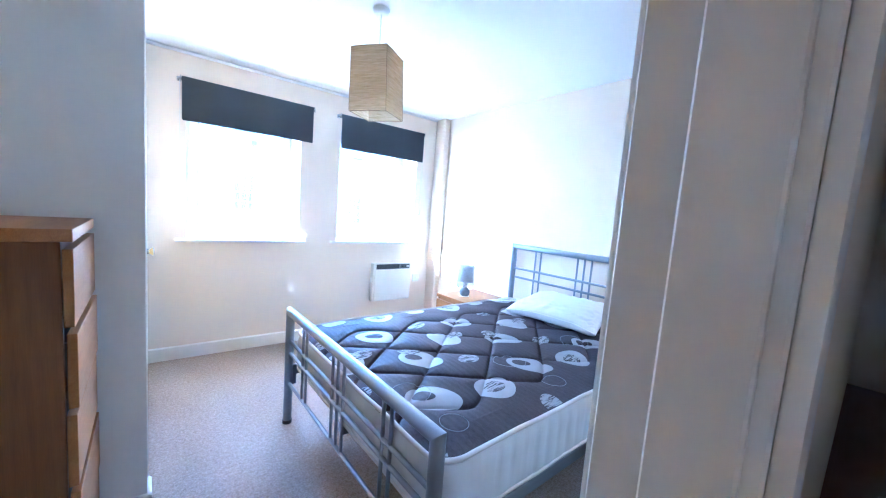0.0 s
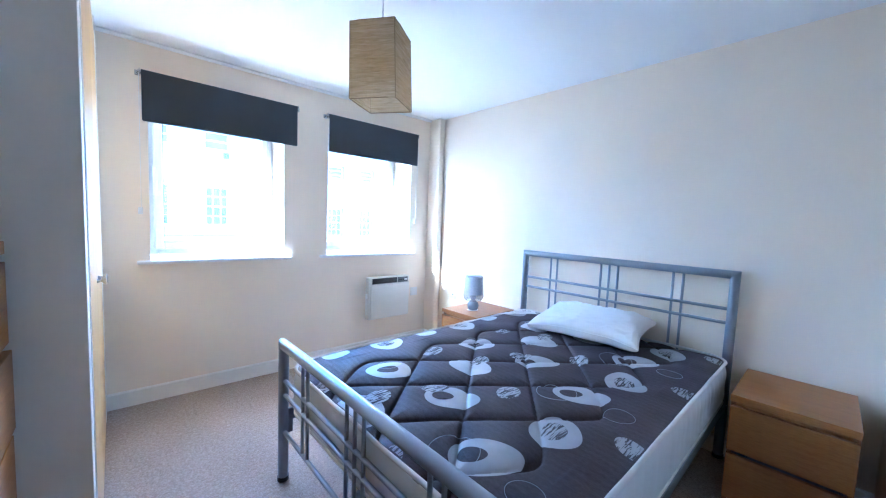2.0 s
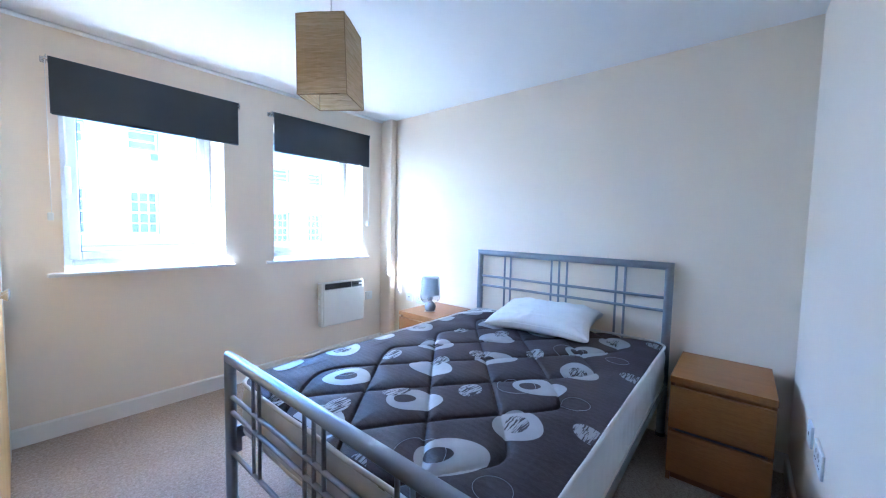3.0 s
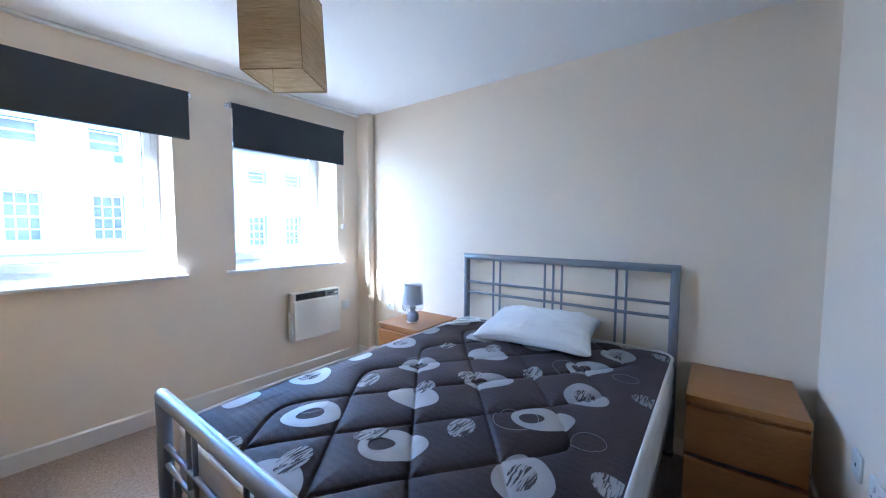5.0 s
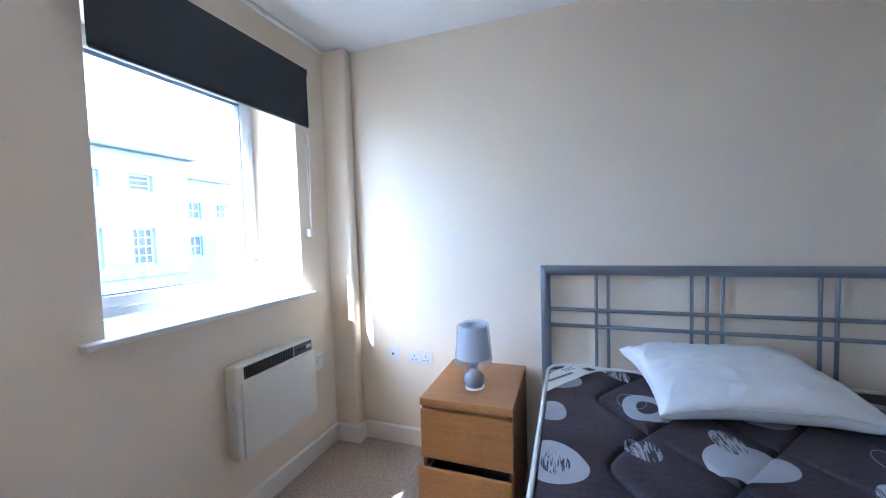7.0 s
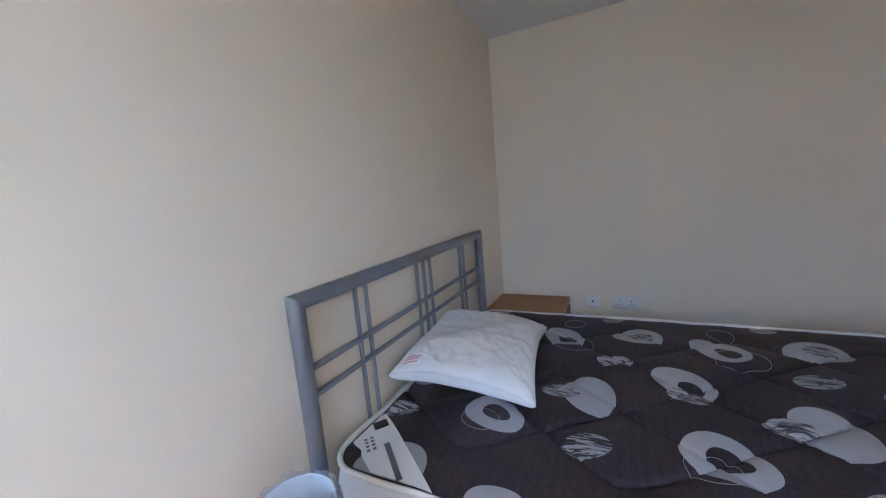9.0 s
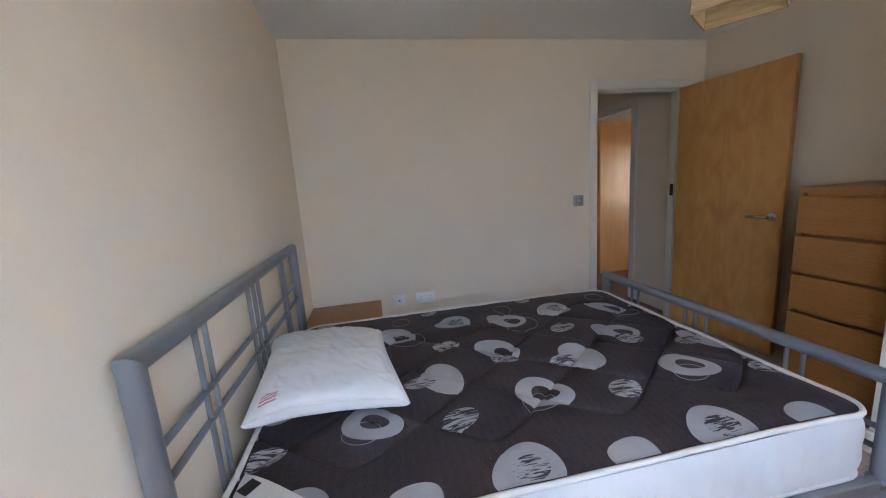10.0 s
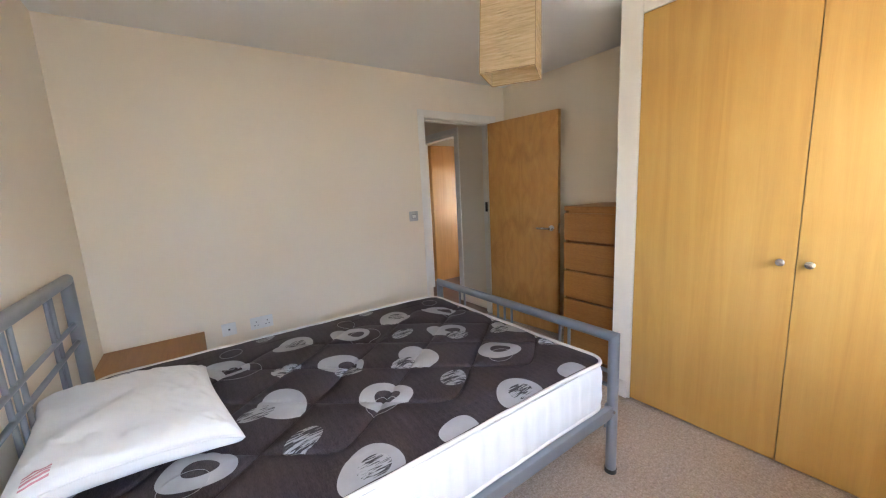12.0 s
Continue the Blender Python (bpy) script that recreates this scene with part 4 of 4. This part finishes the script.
for z, half in ((SH_T, SH_W * 0.955), (SH_B, SH_W)):
    off = 0.006 if z == SH_B else -0.006
    part("wire_frame", tube(bmesh.new(), [(x + off, y, zz) for x, y, zz in shade_ring(z, half * 0.985, 4)], 0.0022, 6, True), PAPER_EDGE, pend, "brown folded paper edge")
for (x0, y0, z0), (x1, y1, z1) in zip(shade_ring(SH_T, SH_W * 0.957, 1), shade_ring(SH_B, SH_W * 1.002, 1)):
    part("corner_fold", tube(bmesh.new(), [(x0 - 0.006, y0, z0), (x1 + 0.006, y1, z1)], 0.0014, 5), PAPER_EDGE, pend, smooth=60)
c45 = [(x, y) for x, y, zz in shade_ring(0, SH_W * 0.94, 1)]
bm = bmesh.new()
for x, y in c45:
    tube(bm, [(x * 0.15, y * 0.15, -0.30), (x, y, SH_T)], 0.0015, 5)
part("spider", bm, GREY_PLASTIC, pend)


# ---- panel heater ----
heater = thing("panel_heater", pose(-0.600, 0, 0.328), "off-white electric panel heater on the wall under the window", "heater")
part("body", B((-0.232, -0.098, 0.0), (0.235, -0.030, 0.408), 0.012, 3), OFFWHITE, heater, smooth=40)
part("front_panel", B((-0.215, -0.112, 0.012), (0.225, -0.096, 0.335), 0.006, 2), OFFWHITE, heater, smooth=40)
part("wall_bracket", B((-0.21, -0.031, 0.03), (0.21, -0.001, 0.36), 0.002), OFFWHITE, heater)
grille = part("grille", B((-0.195, -0.1005, 0.345), (0.085, -0.097, 0.397), 0.001), BLACK, heater, "dark recessed outlet grille")
fin = finish("slat", B((-0.0015, -0.103, 0.345), (0.0015, -0.0985, 0.397)), GREY_PLASTIC, 0)
for k in range(26):
    s = new("slat", fin)
    s.matrix_world = Matrix.Translation((-0.19 + 0.0106 * k, 0, 0))
    s.parent = grille
control = part("control_panel", B((0.092, -0.102, 0.345), (0.212, -0.097, 0.397), 0.001), GREY_PLASTIC, heater, "grey control panel")
for k in range(3):
    part("button", rod(bmesh.new(), (0.115 + 0.02 * k, -0.101, 0.371), (0.115 + 0.02 * k, -0.106, 0.371), 0.006, 14), BLACK, control)
part("print_bar", B((0.172, -0.1026, 0.362), (0.205, -0.1018, 0.380)), PLASTIC, control)
part("switch", B((-0.243, -0.075, 0.21), (-0.231, -0.055, 0.25), 0.002), PLASTIC, heater)
north(heater)


# ---- sockets and switches ----
def outlet(at, gangs, label, kind="socket", metal=False):
    """A plate on the plane y=0 facing -y."""
    w = 0.073 if gangs == 2 else 0.043
    plate = SWITCH_STEEL if metal else PLASTIC
    ob = thing(kind, at, label, "light switch" if kind == "light_switch" else "socket", "" if metal else "wall outlets")
    part("plate", B((-w, -0.010, -0.043), (w, -0.0005, 0.043), 0.003, 2), plate, ob, smooth=40)
    for g in range(gangs):
        gx = 0 if gangs == 1 else (-0.036 + 0.072 * g)
        if kind == "socket":
            for dx, dz, a, b in ((0, 0.010, 0.0022, 0.005), (-0.011, -0.014, 0.0045, 0.002), (0.011, -0.014, 0.0045, 0.002)):
                part("slot", B((gx + dx - a, -0.0106, dz - b), (gx + dx + a, -0.0098, dz + b)), BLACK, ob)
            sx = 0.014 if gx <= 0 else -0.014
            if gangs == 2:
                part("rocker", B((gx + sx - 0.005, -0.014, 0.012), (gx + sx + 0.005, -0.009, 0.030), 0.0015), plate, ob)
        elif kind == "light_switch" and metal:
            part("inset", B((gx - 0.020, -0.0112, -0.017), (gx + 0.020, -0.0095, 0.017), 0.0005), BLACK, ob)
            for sx in (-0.0095, 0.0095):
                part("rocker", B((gx + sx - 0.008, -0.0155, -0.014), (gx + sx + 0.008, -0.0105, 0.014), 0.0015), PLASTIC, ob, "white rocker")
        elif kind == "light_switch":
            part("rocker", B((gx - 0.007, -0.014, -0.011), (gx + 0.007, -0.009, 0.011), 0.0015), plate, ob)
        else:
            part("outlet_hole", B((gx - 0.006, -0.0107, -0.006), (gx + 0.006, -0.0098, 0.006)), BLACK, ob)
    for s in (-1, 1):
        part("screw", rod(bmesh.new(), (s * (w - 0.012), -0.0098, 0), (s * (w - 0.012), -0.0108, 0), 0.0032, 10), plate, ob)
    return ob


outlet(pose(0, -0.425, 0.545, 0, 0, -90), 1, "white single aerial outlet on the wall by the corner", "aerial_socket")
outlet(pose(0, -0.60, 0.535, 0, 0, -90), 2, "white double socket on the wall behind the nightstand")
north(outlet(pose(-0.235, 0, 0.54), 1, "white fused switch outlet beside the panel heater", "light_switch"))
outlet(pose(-0.637, SOUTH, 0.50, 0, 0, 180), 1, "white single aerial outlet low on the wall", "aerial_socket")
outlet(pose(-0.84, SOUTH, 0.50, 0, 0, 180), 2, "white double socket low on the wall")
outlet(pose(-2.15, SOUTH, 1.15, 0, 0, 180), 1, "brushed chrome light switch beside the doorway", "light_switch", True)


# ---- hall and the room across it ----
HALL_N, HALL_S, HALL_W = SOUTH - WALL_T, -4.86, -3.17
solid_thing("floor_hall", B((-5.6, -5.2, -0.12), (2.6, SOUTH - 0.06, -0.004)), LAMINATE, "reddish brown wood laminate floor of the hall", "floor", kind="structure")
solid_thing("ceiling_hall", B((-5.6, -5.2, ROOM_H - 0.02), (2.6, HALL_N, ROOM_H + 0.18)), CEILING, "white painted hall ceiling", "ceiling", kind="structure")
solid_thing("wall_hall_west", slab(bmesh.new(), (-5.2, HALL_N), (-0.12, ROOM_H - 0.02), [(-4.72, -3.95, -0.2, 2.0)], HALL_W - 0.1, HALL_W, yz), WALL, "painted hall wall with a doorway", "wall", kind="structure")
solid_thing("wall_hall_south", B((HALL_W, HALL_S - 0.1, -0.12), (2.6, HALL_S, ROOM_H - 0.02)), WALL, "painted far wall of the hall", "wall", kind="structure")
solid_thing("wall_hall_east", B((2.5, HALL_S, -0.12), (2.6, HALL_N, ROOM_H - 0.02)), WALL, "painted end wall of the hall", "wall", kind="structure")
solid_thing("wall_hall_north", B((0.0, HALL_N, -0.12), (2.6, HALL_N + 0.1, ROOM_H)), WALL, "painted hall wall past the bedroom", "wall", kind="structure")
solid_thing("wall_far_north", slab(bmesh.new(), (-5.6, HALL_W - 0.1), (-0.12, ROOM_H - 0.02), [(-5.35, -4.85, 1.0, 1.75)], -3.5, -3.4, xz), WALL, "painted wall with the window of the room across", "wall", kind="structure")
solid_thing("wall_far_south", B((-5.6, -5.2, -0.12), (HALL_W - 0.1, -5.1, ROOM_H - 0.02)), WALL, "painted wall of the room across the hall", "wall", kind="structure")
solid_thing("wall_far_west", B((-5.7, -5.2, -0.12), (-5.6, -3.4, ROOM_H - 0.02)), WALL, "painted wall of the room across the hall", "wall", kind="structure")
hall_frame = thing("door_frame", pose(HALL_W, -4.335, 0), "painted door frame across the hall", "door frame", kind="structure")
for s in (-1, 1):
    part("architrave", B((0.0015, s * 0.391, 0), (0.017, s * 0.455, 2.07), 0.003), GLOSS, hall_frame)
    part("jamb", B((-0.102, s * 0.361, 0), (0.0025, s * 0.384, 2.0), 0.002), GLOSS, hall_frame)
part("architrave", B((0.0015, -0.454, 2.006), (0.016, 0.454, 2.069), 0.003), GLOSS, hall_frame)
part("head", B((-0.1, -0.384, 1.98), (0.0024, 0.384, 2.0), 0.002), GLOSS, hall_frame)
closet = thing("wardrobe", pose(-4.0, -4.90, 0), "orange beech veneer wardrobe in the room across the hall", "wardrobe")
for k, x in enumerate((-0.55, 0.0)):
    leaf = part("door", B((x, -0.02, 0.02), (x + 0.547, 0.0, 2.0), 0.0015), BEECH, closet)
    part("knob", rod(bmesh.new(), (x + (0.50 if k == 0 else 0.05), 0.0, 1.0), (x + (0.50 if k == 0 else 0.05), 0.025, 1.0), 0.014, 14), CHROME, leaf)
part("carcass", B((-0.55, -0.19, 0.0), (0.55, -0.021, 2.0), 0.002), BEECH, closet)
low = thing("hall_cabinet", pose(-1.62, HALL_N - 0.02, 0), "low dark cabinet standing in the dim hall", "cabinet")
part("body", B((-0.35, -0.30, 0.03), (0.35, 0.0, 0.60), 0.004), BLACK, low)
part("top", B((-0.36, -0.31, 0.60), (0.36, 0.0, 0.625), 0.004), BLACK, low)
part("plinth", B((-0.33, -0.28, 0.0), (0.33, -0.02, 0.03)), BLACK, low)


# ---- outside ----
solid_thing("ground", B((-600, -600, -6.6), (600, 900, -6.4)), ASPHALT, "grey asphalt street far below the windows", "ground", kind="structure")


def sash_window(parent, x, z, w, h, y, cols, rows, blind=False):
    """A window set in a facade at depth y, with glazing bars."""
    frame_bm = rect_frame(bmesh.new(), x - w / 2, x + w / 2, z, z + h, 0.07, y + 0.02, y + 0.10, 0.0)
    win = part("window", frame_bm, UPVC_DIMMED, parent, "white painted sash window")
    part("pane", B((x - w / 2 + 0.07, y + 0.06, z + 0.07), (x + w / 2 - 0.07, y + 0.075, z + h - 0.07)), FAR_GLASS, win)
    for c in range(1, cols):
        xx = x - w / 2 + w * c / cols
        part("glazing_bar", B((xx - 0.02, y + 0.035, z + 0.07), (xx + 0.02, y + 0.065, z + h - 0.07)), UPVC_DIMMED, win)
    for r in range(1, rows):
        zz = z + h * r / rows
        t = 0.035 if r * 2 == rows else 0.02
        part("glazing_bar", B((x - w / 2 + 0.07, y + 0.03, zz - t), (x + w / 2 - 0.07, y + 0.068, zz + t)), UPVC_DIMMED, win)
    part("sill", B((x - w / 2 - 0.06, y - 0.23, z - 0.07), (x + w / 2 + 0.06, y + 0.05, z - 0.001)), STONE, win)
    return win


FAC_Y = 17.0
hall_building = thing("stone_building", pose(0, FAC_Y, -6.4), "pale stone building with a pediment and sash windows", "building", "buildings across the street")
xs_main = [-10.48 + 2.32 * k for k in range(6)]
holes = []
for x in xs_main:
    holes += [(x - 0.49, x + 0.49, 7.06, 8.92), (x - 0.52, x + 0.52, 10.65, 11.5), (x - 0.49, x + 0.49, 2.6, 4.8)]
part("wall", slab(bmesh.new(), (-11.5, 4.2), (0, 12.25), holes, 0.0, 0.6, xz), STONE, hall_building)
for x in xs_main:
    sash_window(hall_building, x, 7.06, 0.98, 1.86, 0.2, 3, 4)
    sash_window(hall_building, x, 10.65, 1.04, 0.85, 0.2, 1, 2)
    sash_window(hall_building, x, 2.6, 0.98, 2.2, 0.2, 3, 4)
part("vent_box", B((1.36, -0.03, 10.28), (1.62, 0.05, 10.56)), BLACK, hall_building, "small dark vent beside the window")
part("cornice", B((-11.7, -0.45, 12.25), (4.4, 0.6, 12.5), 0.05), STONE_DARK, hall_building)
part("string_course", B((-11.5, -0.16, 6.60), (4.2, 0.0, 6.86), 0.03), STONE, hall_building)
part("ledge", B((-11.6, -0.35, 5.95), (4.25, 0.0, 6.2), 0.04), STONE_DARK, hall_building)
bm = bmesh.new()
tri = ((-11.7, 12.5), (4.4, 12.5), (-3.6, 14.6))
a = [bm.verts.new((x, -0.15, z)) for x, z in tri]
b = [bm.verts.new((x, 7.0, z)) for x, z in tri]
bm.faces.new(a)
bm.faces.new(b[::-1])
for i in range(3):
    bm.faces.new((a[i], b[i], b[(i + 1) % 3], a[(i + 1) % 3]))
part("pediment", bm, STONE, hall_building)
for (x0, z0), (x1, z1) in ((tri[0], tri[2]), (tri[2], tri[1])):
    d = Vector((x1 - x0, 0, z1 - z0))
    bm = B((0, -0.5, 0.0), (d.length, 7.2, 0.22))
    bmesh.ops.transform(bm, matrix=Matrix.Translation((x0, 0, z0)) @ Matrix.Rotation(-math.atan2(d.z, d.x), 4, "Y"), verts=bm.verts)
    part("raking_cornice", bm, STONE_DARK, hall_building)

wing = thing("stone_building", pose(0, FAC_Y + 0.4, -6.4), "lower pale stone wing with sash windows", "building", "buildings across the street")
xs_wing = (5.25, 7.35, 9.45)
holes = []
for x in xs_wing:
    holes += [(x - 0.47, x + 0.47, 6.54, 8.24), (x - 0.49, x + 0.49, 10.0, 10.75), (x - 0.47, x + 0.47, 2.2, 4.2)]
part("wall", slab(bmesh.new(), (4.2, 11.6), (0, 11.75), holes, 0.0, 0.6, xz), STONE, wing)
for x in xs_wing:
    sash_window(wing, x, 6.54, 0.94, 1.7, 0.2, 3, 4)
    sash_window(wing, x, 10.0, 0.98, 0.75, 0.2, 1, 3)
    sash_window(wing, x, 2.2, 0.94, 2.0, 0.2, 3, 4)
part("return_wall", B((11.0, 0.6, 0), (11.6, 8.0, 11.75)), STONE, wing)
part("cornice", B((4.4, -0.45, 11.75), (12.0, 8.0, 11.95), 0.05), STONE, wing)
part("string_course", B((4.2, -0.16, 5.95), (11.35, 0.0, 6.2), 0.03), STONE, wing)
part("ledge", B((4.2, -0.3, 5.2), (11.4, 0.0, 5.45), 0.04), STONE_DARK, wing)

far = thing("far_building", pose(0, 27.0, -6.4), "paler building further along the street", "building", "buildings across the street")
xs_far = [14.2 + 2.4 * k for k in range(6)]
holes = []
for x in xs_far:
    holes += [(x - 0.5, x + 0.5, 6.3, 7.9), (x - 0.5, x + 0.5, 9.3, 10.6)]
part("wall", slab(bmesh.new(), (12.0, 28.0), (0, 12.4), holes, 0.0, 0.6, xz), STONE, far)
for x in xs_far:
    sash_window(far, x, 6.3, 1.0, 1.6, 0.2, 2, 2)
    sash_window(far, x, 9.3, 1.0, 1.3, 0.2, 2, 2)
part("cornice", B((11.8, -0.3, 12.4), (28.2, 1.0, 12.6), 0.04), STONE, far)
tower = thing("tower_block", pose(22, 60, -6.4), "pale tower block in the far distance", "building", "buildings across the street")
part("wall", B((-7, 0, 0), (7, 14, 30)), STONE, tower)
for k in range(9):
    part("window_band", B((-6.6, -0.05, 3 + 2.9 * k), (6.6, 0.02, 4.4 + 2.9 * k)), FAR_GLASS, tower)
